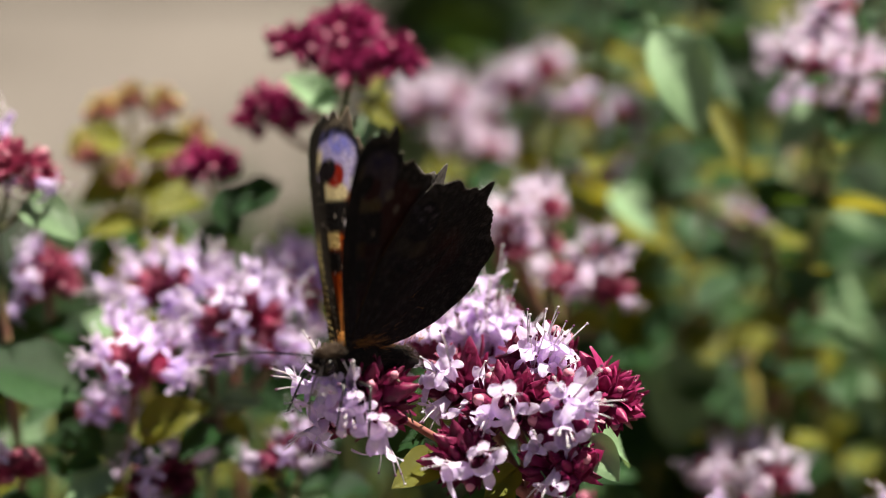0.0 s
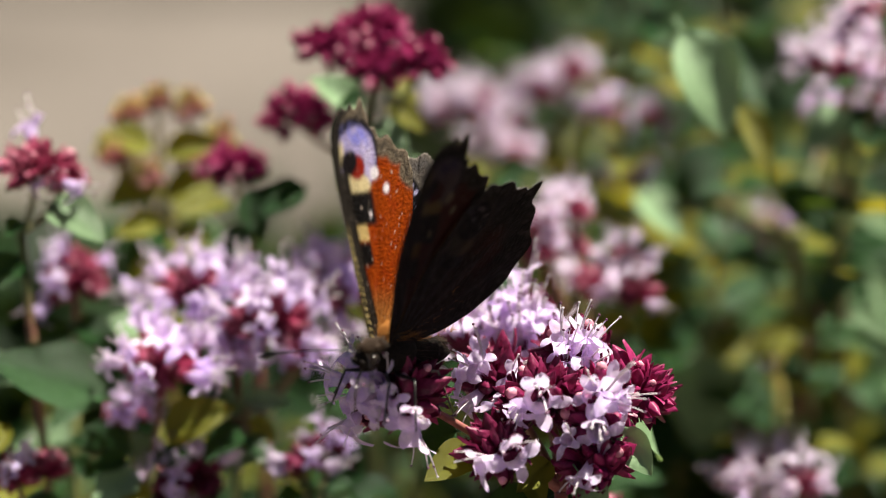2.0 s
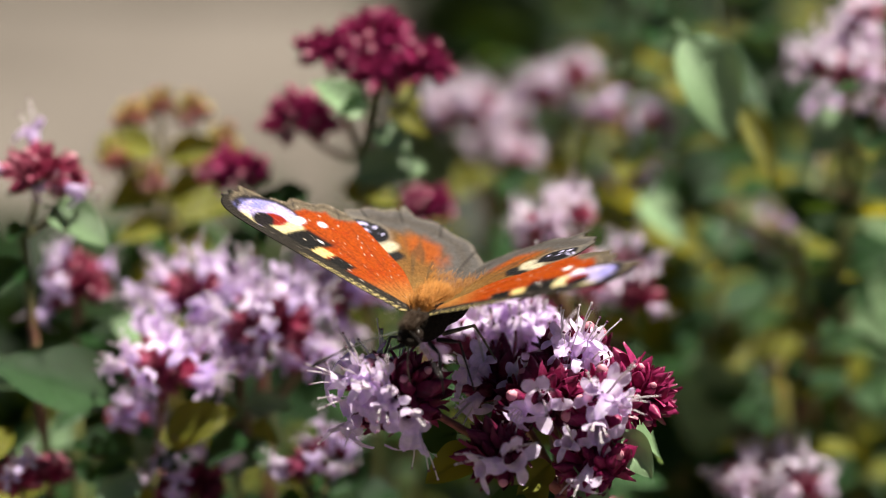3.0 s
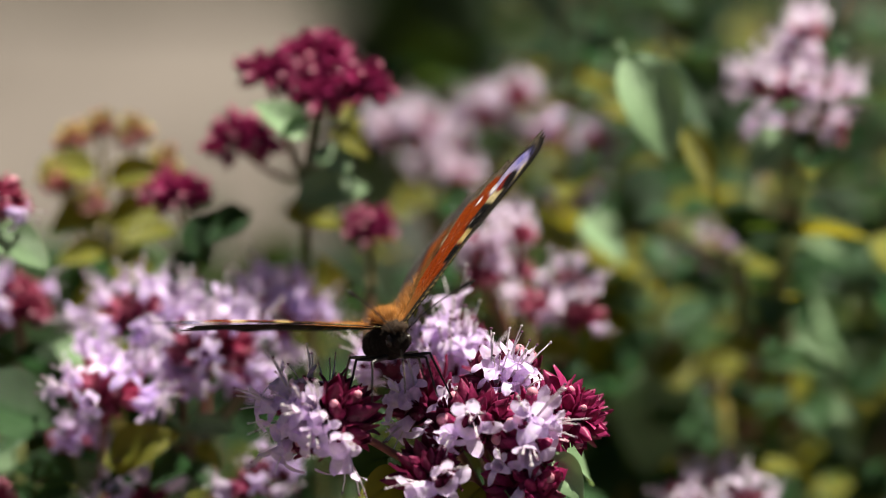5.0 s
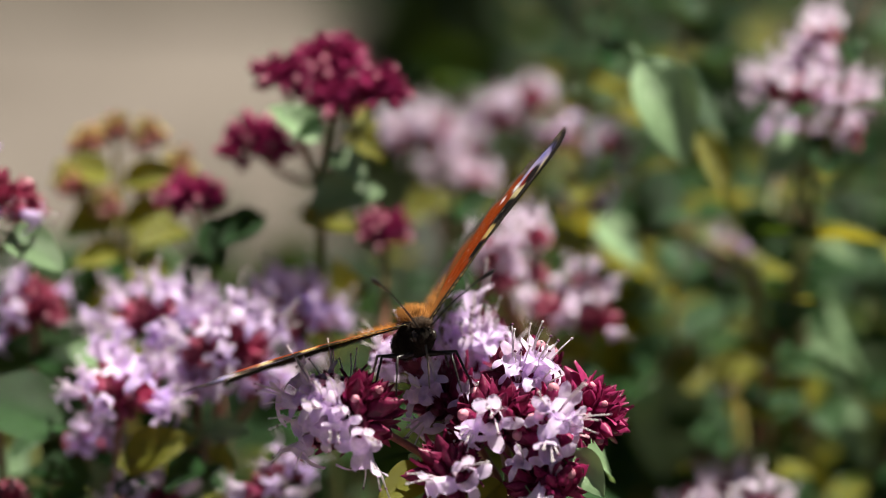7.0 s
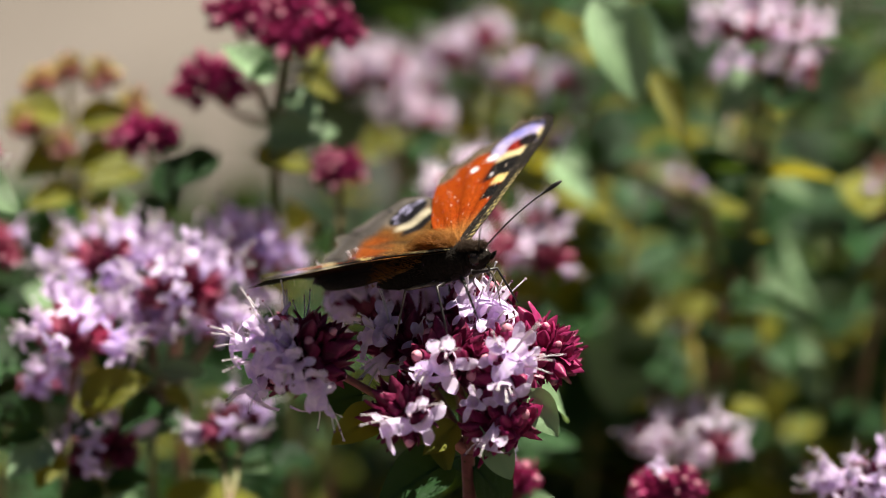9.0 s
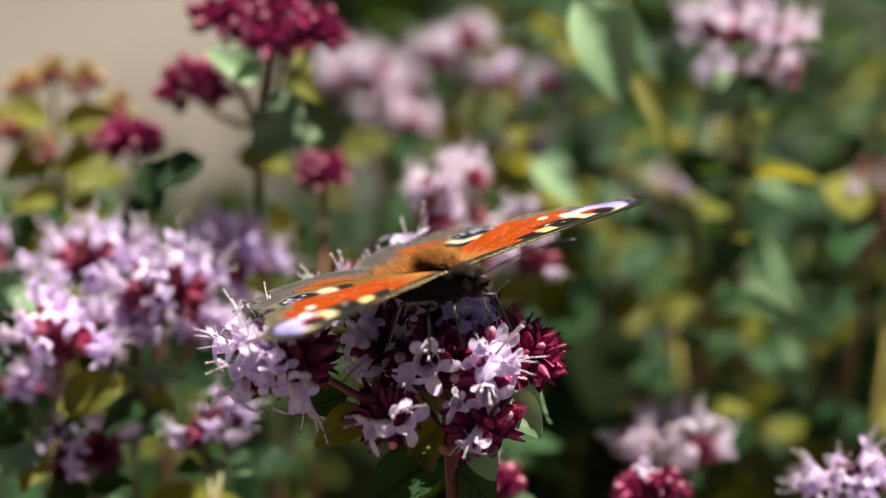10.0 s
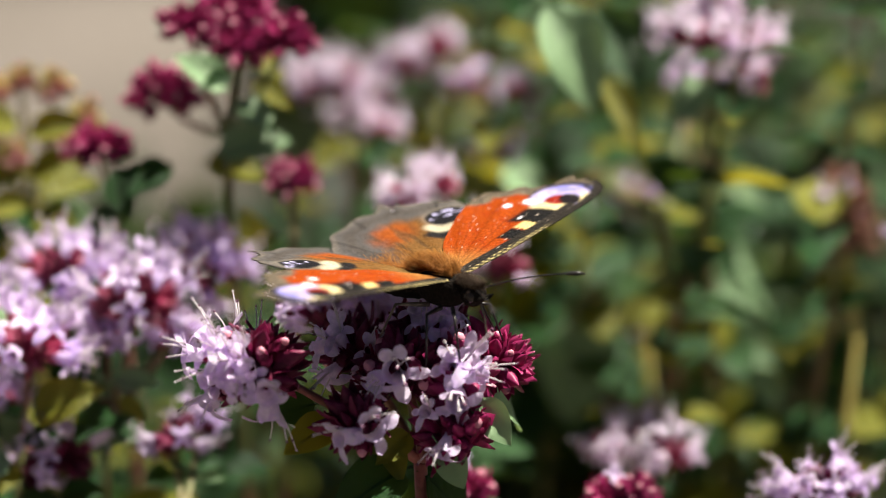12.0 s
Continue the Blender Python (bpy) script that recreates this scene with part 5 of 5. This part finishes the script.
def make_butterfly():
    b = thing("butterfly", (0, 0, 0.5), "peacock butterfly with rust-red wings, eyespots and sooty undersides", "butterfly")
    rng = random.Random(5)
    s = Soup()
    ball(s, (0, 0, 0.2 * MM), (4.4 * MM, 2.5 * MM, 2.7 * MM), 0, 14, 18)
    part("thorax", s.mesh("thorax", [BODY]), b)
    s = Soup()
    verts, rows = [], 15
    for i in range(rows):
        v = i / (rows - 1)
        r = 2.1 * math.sin(math.pi * (0.25 + 0.72 * v)) ** 0.8 * (1 + 0.05 * math.cos(v * 50)) + 0.05
        for k in range(14):
            a = 2 * math.pi * k / 14
            verts.append(((-2.5 - 10.5 * v) * MM, r * math.cos(a) * MM, (r * math.sin(a) - 0.2 - 1.2 * v * v) * MM))
    s.add(verts, grid_faces(rows, 14, True))
    part("abdomen", s.mesh("abdomen", [BODY]), b)
    s = Soup()
    ball(s, (5.2 * MM, 0, -0.1 * MM), (1.7 * MM, 1.55 * MM, 1.5 * MM), 0, 10, 14)
    for side in (1, -1):
        tube(s, bend((6.0 * MM, 0.5 * side * MM, -0.5 * MM), (8.2 * MM, 0.7 * side * MM, 0.5 * MM), (0, 0, -0.2 * MM), 5), [0.3 * MM, .4 * MM, .4 * MM, .3 * MM, .05 * MM], 7)
    feelers = []
    head = part("head", s.mesh("head", [BODY]), b)
    for side in (1, -1):
        e = Soup()
        ball(e, (5.6 * MM, 1.2 * side * MM, 0.15 * MM), (0.9 * MM, 0.55 * MM, 0.85 * MM), 0, 9, 12)
        part("eye", e.mesh("eye", [EYE_MAT]), head)
        e = Soup()
        pts = bend((0, 0, 0), (10.5 * MM, 8.8 * side * MM, 0), (0, 0, 0.6 * MM), 16)
        tube(e, pts, [0.11 * MM] * 12 + [0.15 * MM, 0.28 * MM, 0.32 * MM, 0.16 * MM], 7)
        feelers.append((side, part("antenna", e.mesh("antenna", [CHITIN]), b, "thin black antenna with a clubbed tip", feel(side, 5))))
    e = Soup()
    tube(e, [Vector(q) * MM for q in ((6.4, 0, -1.0), (7.0, 0, -2.5), (7.2, 0, -4.5), (6.8, 0, -6.8))], [0.16 * MM, .13 * MM, .12 * MM, .08 * MM], 6)
    part("proboscis", e.mesh("proboscis", [CHITIN_PALE]), b)
    for side in (1, -1):
        for root, knee, foot, mat in (((2.6, 1.2, -2.0), (5.0, 3.6, -2.4), (6.2, 4.4, -7.6), CHITIN),
                                      ((0.8, 1.5, -2.2), (1.4, 5.0, -2.0), (2.8, 7.2, -8.2), CHITIN),
                                      ((-1.2, 1.4, -2.1), (-4.4, 4.6, -1.8), (-6.8, 6.2, -7.4), CHITIN_PALE)):
            e = Soup()
            q = [Vector((v[0], v[1] * side, v[2])) * MM for v in (root, knee, foot)]
            ankle = q[1].lerp(q[2], 0.62)
            tube(e, [q[0], q[0].lerp(q[1], .5), q[1], q[1].lerp(ankle, .5), ankle, q[2]], [.34 * MM, .3 * MM, .2 * MM, .17 * MM, .15 * MM, .10 * MM], 7)
            part("leg", e.mesh("leg", [mat]), b)

    def back(r):
        a, v = max(-0.5, min(0.5, r.gauss(0, 0.3))), r.uniform(-1, 0.6)
        at = Vector((4.3 * v, 2.4 * math.sqrt(1 - v * v) * math.sin(a), 2.6 * math.sqrt(1 - v * v) * math.cos(a) + 0.2))
        return at, Vector((-0.55, at.y * 0.12, 0.5 + at.z * 0.1))

    def flank(r):
        a, v = r.uniform(-1.9, 1.9), r.uniform(0, 0.85)
        rad = 1.7 * (1 - v * 0.5)
        at = Vector((-3 - 9 * v, rad * math.sin(a), rad * math.cos(a) - 0.3))
        return at, Vector((-0.9, at.y * 0.2, 0.25))

    def crown(r):
        v, a = r.uniform(0.45, 1.35), max(-0.7, min(0.7, r.gauss(0, 0.4)))
        rad = 2.3 - 0.8 * v
        at = Vector((1.2 + 4.2 * v, rad * math.sin(a), rad * math.cos(a) + 0.1))
        return at, Vector((0.1, at.y * 0.2, 0.6))

    part("collar_fur", fur(rng, 1000, crown, 1.3, 0.04).mesh("collar_fur", [FUR_DARK]), b, "brown fur on head and collar")
    part("thorax_fur", fur(rng, 3600, back, 2.5, 0.045).mesh("thorax_fur", [FUR]), b, "tawny fur on the back")
    part("abdomen_fur", fur(rng, 1200, flank, 1.3, 0.045).mesh("abdomen_fur", [FUR_DARK]), b)
    wings = []
    for side in (1, -1):
        fw = part("forewing", wing_mesh("forewing", FORE, side, fore_colours, (0.36, 0.78)), b, "rust-red forewing with a lilac and cream eyespot")
        hw = part("hindwing", wing_mesh("hindwing", HIND, side, hind_colours, (0.26, 0.84)), b, "brown hindwing with a grey rim and dark eyespot")

        def wing_hair(r, side=side):
            d, a = r.uniform(4, 13), r.uniform(-1.5, -0.8)
            return Vector((d * math.sin(a), side * d * math.cos(a), 0.2)), Vector((-0.6, 0.5 * side, 0.5))

        part("wing_fur", fur(rng, 450, wing_hair, 1.6, 0.03).mesh("wing_fur", [FUR]), hw)
        wings.append((fw, hw))
    return b, wings, feelers


butterfly, wings, antennae = make_butterfly()


def flap(side, lift, sweep, drop=0.0):
    """A wing's pose on the body: lifted from the level and swept back, in degrees."""
    return Matrix.Translation((1.5 * MM, 1.4 * side * MM, (2.0 - drop) * MM)) @ Matrix.Rotation(radians(lift * side), 4, "X") @ Matrix.Rotation(radians(sweep * side), 4, "Z")


# ---- what moves ----
def motions():
    walk(main, [
        (0, pose(0.02115, -0.01054, 0.01918)),
        (0.5, pose(0.022, -0.01048, 0.01927)),
        (1, pose(0.02148, -0.01026, 0.01947)),
        (1.5, pose(0.022, -0.01, 0.02)),
        (2, pose(0.02209, -0.00992, 0.02022)),
        (2.5, pose(0.02205, -0.00987, 0.02021)),
        (2.7, pose(0.02165, -0.00991, 0.02009)),
        (4.3, pose(0.02391, -0.00868, 0.0238)),
        (4.5, pose(0.02142, -0.00988, 0.02068)),
        (5, pose(0.02016, -0.0102, 0.02018)),
        (5.5, pose(0.02116, -0.0098, 0.0213)),
        (6, pose(0.02108, -0.0097, 0.02128)),
        (6.5, pose(0.02157, -0.00963, 0.02154)),
        (7, pose(0.02104, -0.00976, 0.02109)),
        (7.2, pose(0.02148, -0.00969, 0.02129)),
        (8.8, pose(0.02151, -0.01016, 0.02165)),
        (9, pose(0.02084, -0.01043, 0.0211)),
        (9.5, pose(0.02092, -0.01052, 0.02111)),
        (10, pose(0.02075, -0.01048, 0.02117)),
        (10.5, pose(0.02062, -0.01047, 0.02123)),
        (11, pose(0.02032, -0.01059, 0.02091)),
        (11.5, pose(0.02038, -0.01069, 0.02069)),
        (12, pose(0.02054, -0.01062, 0.02105)),
    ])
    walk(butterfly, [
        (0, pose(-0.00788, -0.0118, 0.48944, -2.2, -10.8, 227.3)),
        (1.5, pose(-0.00641, -0.01146, 0.48934, -2.3, -9.1, 231.9)),
        (1.9, pose(-0.00664, -0.01116, 0.48934, -1.6, -9.5, 232)),
        (2, pose(-0.00609, -0.01184, 0.49064, -1.5, -10.3, 234.1)),
        (2.1, pose(0.00016, -0.01537, 0.49618, -0.1, 1.6, 233)),
        (2.2, pose(-0.0021, -0.0098, 0.4952, 4, -3, 242)),
        (2.5, pose(-0.0022, -0.0083, 0.49368, 4.7, 1.1, 243.1)),
        (2.7, pose(-0.0023, -0.0085, 0.4936, 4.7, 1.1, 243.5)),
        (4.3, pose(0.00439, -0.00173, 0.50114, 0.7, -13.6, 277.8)),
        (4.4, pose(0.00269, -0.00242, 0.49677, 0.3, -15.6, 280.9)),
        (4.5, pose(0.00226, -0.00201, 0.49514, 1.1, -16.6, 281.9)),
        (4.6, pose(0.00301, -0.00539, 0.49697, -0.7, -15.2, 281.1)),
        (5, pose(0.00079, -0.00459, 0.49319, -0.1, -20.2, 283.3)),
        (5.5, pose(0.00263, -0.00353, 0.49517, 0, -19.7, 280.3)),
        (6, pose(0.0024, -0.00369, 0.49497, -0.2, -20.3, 280.4)),
        (6.5, pose(0.00292, -0.00417, 0.49531, -0.1, -20.6, 280.5)),
        (7, pose(0.00239, -0.00237, 0.49311, -0.3, -22.9, 281.2)),
        (7.2, pose(0.00222, -0.00017, 0.49161, 0, -22.7, 280.7)),
        (8.8, pose(0.01307, -0.00414, 0.49554, 0.8, -26.7, 316.9)),
        (9, pose(0.01256, -0.00342, 0.49556, -0.6, -20.4, 321.5)),
        (9.2, pose(0.01171, -0.00406, 0.4952, 0.3, -21.9, 319.7)),
        (9.3, pose(0.01226, -0.00393, 0.49580, -0.1, -18.9, 319.3)),
        (9.4, pose(0.01532, 0.00086, 0.49136, -0.6, -25.7, 312.8)),
        (9.5, pose(0.01503, 0.00143, 0.49066, 0.8, -23.2, 315.2)),
        (9.6, pose(0.01230, -0.00339, 0.49447, -0.1, -18.3, 319)),
        (9.8, pose(0.01439, -0.0072, 0.49448, 0.2, -13.1, 306.8)),
        (10, pose(0.01435, -0.00976, 0.49554, 0.6, -14.7, 309.9)),
        (10.5, pose(0.01415, -0.01093, 0.49622, 0.7, -13.4, 307.9)),
        (10.6, pose(0.0124, -0.01035, 0.49404, -0.2, -14.6, 315.3)),
        (10.7, pose(0.01663, -0.01045, 0.49071, 1.2, -15.3, 301.6)),
        (10.8, pose(0.01765, -0.01065, 0.49021, 0.1, -15, 301.1)),
        (11, pose(0.01798, -0.0108, 0.4903, 1.5, -12.8, 304.2)),
        (11.5, pose(0.01851, -0.01088, 0.48946, 2.1, -14.7, 301.9)),
        (11.7, pose(0.01768, -0.01102, 0.48981, 2.2, -16.1, 307.1)),
        (11.8, pose(0.0185, -0.00855, 0.48986, -0, -13.7, 299.8)),
        (11.9, pose(0.01637, -0.01069, 0.49288, -0.1, -8.1, 314.4)),
        (12, pose(0.01788, -0.00707, 0.49461, 0.5, -3.5, 316.8)),
    ])
    for side, antenna in antennae:
        walk(antenna, [(t, feel(side, lift)) for t, lift in ((0, -6), (2.0, -6), (2.7, -10), (4.3, 20), (4.5, 22), (5.5, 30), (7.2, 30), (8.8, 26), (9.5, 22), (10, 12), (10.5, 12), (11, 4), (12, 6))])
    walk(wings[0][0], [
        (0, flap(1, 82.6, 8.6)),
        (1.5, flap(1, 80.0, 8.4)),
        (1.9, flap(1, 78.8, 8.0)),
        (2, flap(1, 73.2, 8.5)),
        (2.1, flap(1, 40.4, 9.6)),
        (2.2, flap(1, 8.4, 17)),
        (2.5, flap(1, 13.2, 16.8)),
        (2.7, flap(1, 15.5, 16)),
        (4.3, flap(1, 51.5, 0.3)),
        (4.4, flap(1, 56.7, 1.7)),
        (4.5, flap(1, 45.3, 4.0)),
        (4.6, flap(1, 53.4, 1.0)),
        (5, flap(1, 50.6, 4.8)),
        (5.5, flap(1, 53.5, 4.5)),
        (6, flap(1, 55.3, 4.1)),
        (6.5, flap(1, 55.1, 5.2)),
        (7, flap(1, 51.6, 7.5)),
        (7.2, flap(1, 54.1, 1.3)),
        (8.8, flap(1, 16.0, 22.4)),
        (9, flap(1, 21.6, 27.7)),
        (9.2, flap(1, 22.7, 22.1)),
        (9.3, flap(1, 27.4, 23.9)),
        (9.4, flap(1, 69.6, 19.5)),
        (9.5, flap(1, 69.9, 22.2)),
        (9.6, flap(1, 50.8, 21.2)),
        (9.8, flap(1, 17.3, 20.1)),
        (10, flap(1, 3.3, 16.6)),
        (10.5, flap(1, 18.2, 19.3)),
        (10.6, flap(1, 54.2, 16.1)),
        (10.7, flap(1, 80.1, 9.5)),
        (10.8, flap(1, 85.4, 10.8)),
        (11, flap(1, 90.3, 11.2)),
        (11.5, flap(1, 90.6, 9.7)),
        (11.7, flap(1, 85.3, 11.1)),
        (11.8, flap(1, 80.8, 13.1)),
        (11.9, flap(1, 42.3, 17.3)),
        (12, flap(1, 7.9, 24)),
    ])
    walk(wings[0][1], [
        (0, flap(1, 81.6, 4.9, 0.25)),
        (1.5, flap(1, 79.0, 4.2, 0.25)),
        (1.9, flap(1, 77.8, 4.2, 0.25)),
        (2, flap(1, 72.2, 5.2, 0.25)),
        (2.1, flap(1, 39.4, 2.2, 0.25)),
        (2.2, flap(1, 7.4, 36, 0.25)),
        (2.5, flap(1, 12.2, 37, 0.25)),
        (2.7, flap(1, 14.5, 36.5, 0.25)),
        (4.3, flap(1, 50.5, 1.0, 0.25)),
        (4.4, flap(1, 55.7, 1.5, 0.25)),
        (4.5, flap(1, 44.3, 2.4, 0.25)),
        (4.6, flap(1, 52.4, 1.3, 0.25)),
        (5, flap(1, 49.6, 2.8, 0.25)),
        (5.5, flap(1, 52.5, 2.6, 0.25)),
        (6, flap(1, 54.3, 2.5, 0.25)),
        (6.5, flap(1, 54.1, 2.9, 0.25)),
        (7, flap(1, 50.6, 3.8, 0.25)),
        (7.2, flap(1, 53.1, 1.4, 0.25)),
        (8.8, flap(1, 15.0, 30.4, 0.25)),
        (9, flap(1, 20.6, 39.7, 0.25)),
        (9.2, flap(1, 21.7, 30.2, 0.25)),
        (9.3, flap(1, 26.4, 30.9, 0.25)),
        (9.4, flap(1, 68.6, 13.9, 0.25)),
        (9.5, flap(1, 68.9, 15.8, 0.25)),
        (9.6, flap(1, 49.8, 11.6, 0.25)),
        (9.8, flap(1, 16.3, 26.4, 0.25)),
        (10, flap(1, 2.3, 26.9, 0.25)),
        (10.5, flap(1, 17.2, 27.2, 0.25)),
        (10.6, flap(1, 53.2, 7.8, 0.25)),
        (10.7, flap(1, 79.1, 7.8, 0.25)),
        (10.8, flap(1, 84.4, 6.4, 0.25)),
        (11, flap(1, 89.3, 6.5, 0.25)),
        (11.5, flap(1, 89.6, 7.1, 0.25)),
        (11.7, flap(1, 84.3, 8.2, 0.25)),
        (11.8, flap(1, 79.8, 8.9, 0.25)),
        (11.9, flap(1, 41.3, 10.1, 0.25)),
        (12, flap(1, 6.9, 28.6, 0.25)),
    ])
    walk(wings[1][0], [
        (0, flap(-1, 86.7, 8.6)),
        (1.5, flap(-1, 88.0, 8.4)),
        (1.9, flap(-1, 85.8, 8.0)),
        (2, flap(-1, 80.6, 8.5)),
        (2.1, flap(-1, 40.2, 9.6)),
        (2.2, flap(-1, 13.5, 33)),
        (2.5, flap(-1, 24.2, 33.4)),
        (2.7, flap(-1, 25.6, 32.4)),
        (4.3, flap(-1, 20.4, 0.3)),
        (4.4, flap(-1, 10.7, 1.7)),
        (4.5, flap(-1, 6.9, 4.0)),
        (4.6, flap(-1, 12.6, 1.0)),
        (5, flap(-1, 6.1, 4.8)),
        (5.5, flap(-1, 6.9, 4.5)),
        (6, flap(-1, 3.1, 4.1)),
        (6.5, flap(-1, 1.1, 5.2)),
        (7, flap(-1, -12.3, 7.5)),
        (7.2, flap(-1, -11.5, 1.3)),
        (8.8, flap(-1, 6.1, 22.4)),
        (9, flap(-1, 10.4, 27.7)),
        (9.2, flap(-1, 11.9, 22.1)),
        (9.3, flap(-1, 18.0, 23.9)),
        (9.4, flap(-1, 47.9, 19.5)),
        (9.5, flap(-1, 50.1, 22.2)),
        (9.6, flap(-1, 40.2, 21.2)),
        (9.8, flap(-1, 6.7, 20.1)),
        (10, flap(-1, -1.7, 16.6)),
        (10.5, flap(-1, 11.9, 19.3)),
        (10.6, flap(-1, 55.4, 16.1)),
        (10.7, flap(-1, 80.2, 9.5)),
        (10.8, flap(-1, 81.2, 10.8)),
        (11, flap(-1, 79.3, 11.2)),
        (11.5, flap(-1, 78.1, 9.7)),
        (11.7, flap(-1, 84.7, 11.1)),
        (11.8, flap(-1, 58.9, 13.1)),
        (11.9, flap(-1, 35.2, 17.3)),
        (12, flap(-1, 11.2, 22.8)),
    ])
    walk(wings[1][1], [
        (0, flap(-1, 85.7, 4.9, 0.25)),
        (1.5, flap(-1, 87.0, 4.2, 0.25)),
        (1.9, flap(-1, 84.8, 4.2, 0.25)),
        (2, flap(-1, 79.6, 5.2, 0.25)),
        (2.1, flap(-1, 39.2, 2.2, 0.25)),
        (2.2, flap(-1, 12.5, 33, 0.25)),
        (2.5, flap(-1, 23.2, 33.6, 0.25)),
        (2.7, flap(-1, 24.6, 33, 0.25)),
        (4.3, flap(-1, 19.4, 1.0, 0.25)),
        (4.4, flap(-1, 9.7, 1.5, 0.25)),
        (4.5, flap(-1, 5.9, 2.4, 0.25)),
        (4.6, flap(-1, 11.6, 1.3, 0.25)),
        (5, flap(-1, 5.1, 2.8, 0.25)),
        (5.5, flap(-1, 5.9, 2.6, 0.25)),
        (6, flap(-1, 2.1, 2.5, 0.25)),
        (6.5, flap(-1, 0.1, 2.9, 0.25)),
        (7, flap(-1, -13.3, 3.8, 0.25)),
        (7.2, flap(-1, -12.5, 1.4, 0.25)),
        (8.8, flap(-1, 5.1, 30.4, 0.25)),
        (9, flap(-1, 9.4, 39.7, 0.25)),
        (9.2, flap(-1, 10.9, 30.2, 0.25)),
        (9.3, flap(-1, 17.0, 30.9, 0.25)),
        (9.4, flap(-1, 46.9, 13.9, 0.25)),
        (9.5, flap(-1, 49.1, 15.8, 0.25)),
        (9.6, flap(-1, 39.2, 11.6, 0.25)),
        (9.8, flap(-1, 5.7, 26.4, 0.25)),
        (10, flap(-1, -2.7, 26.9, 0.25)),
        (10.5, flap(-1, 10.9, 27.2, 0.25)),
        (10.6, flap(-1, 54.4, 7.8, 0.25)),
        (10.7, flap(-1, 79.2, 7.8, 0.25)),
        (10.8, flap(-1, 80.2, 6.4, 0.25)),
        (11, flap(-1, 78.3, 6.5, 0.25)),
        (11.5, flap(-1, 77.1, 7.1, 0.25)),
        (11.7, flap(-1, 83.7, 8.2, 0.25)),
        (11.8, flap(-1, 57.9, 8.9, 0.25)),
        (11.9, flap(-1, 34.2, 10.1, 0.25)),
        (12, flap(-1, 10.2, 42, 0.25)),
    ])


motions()
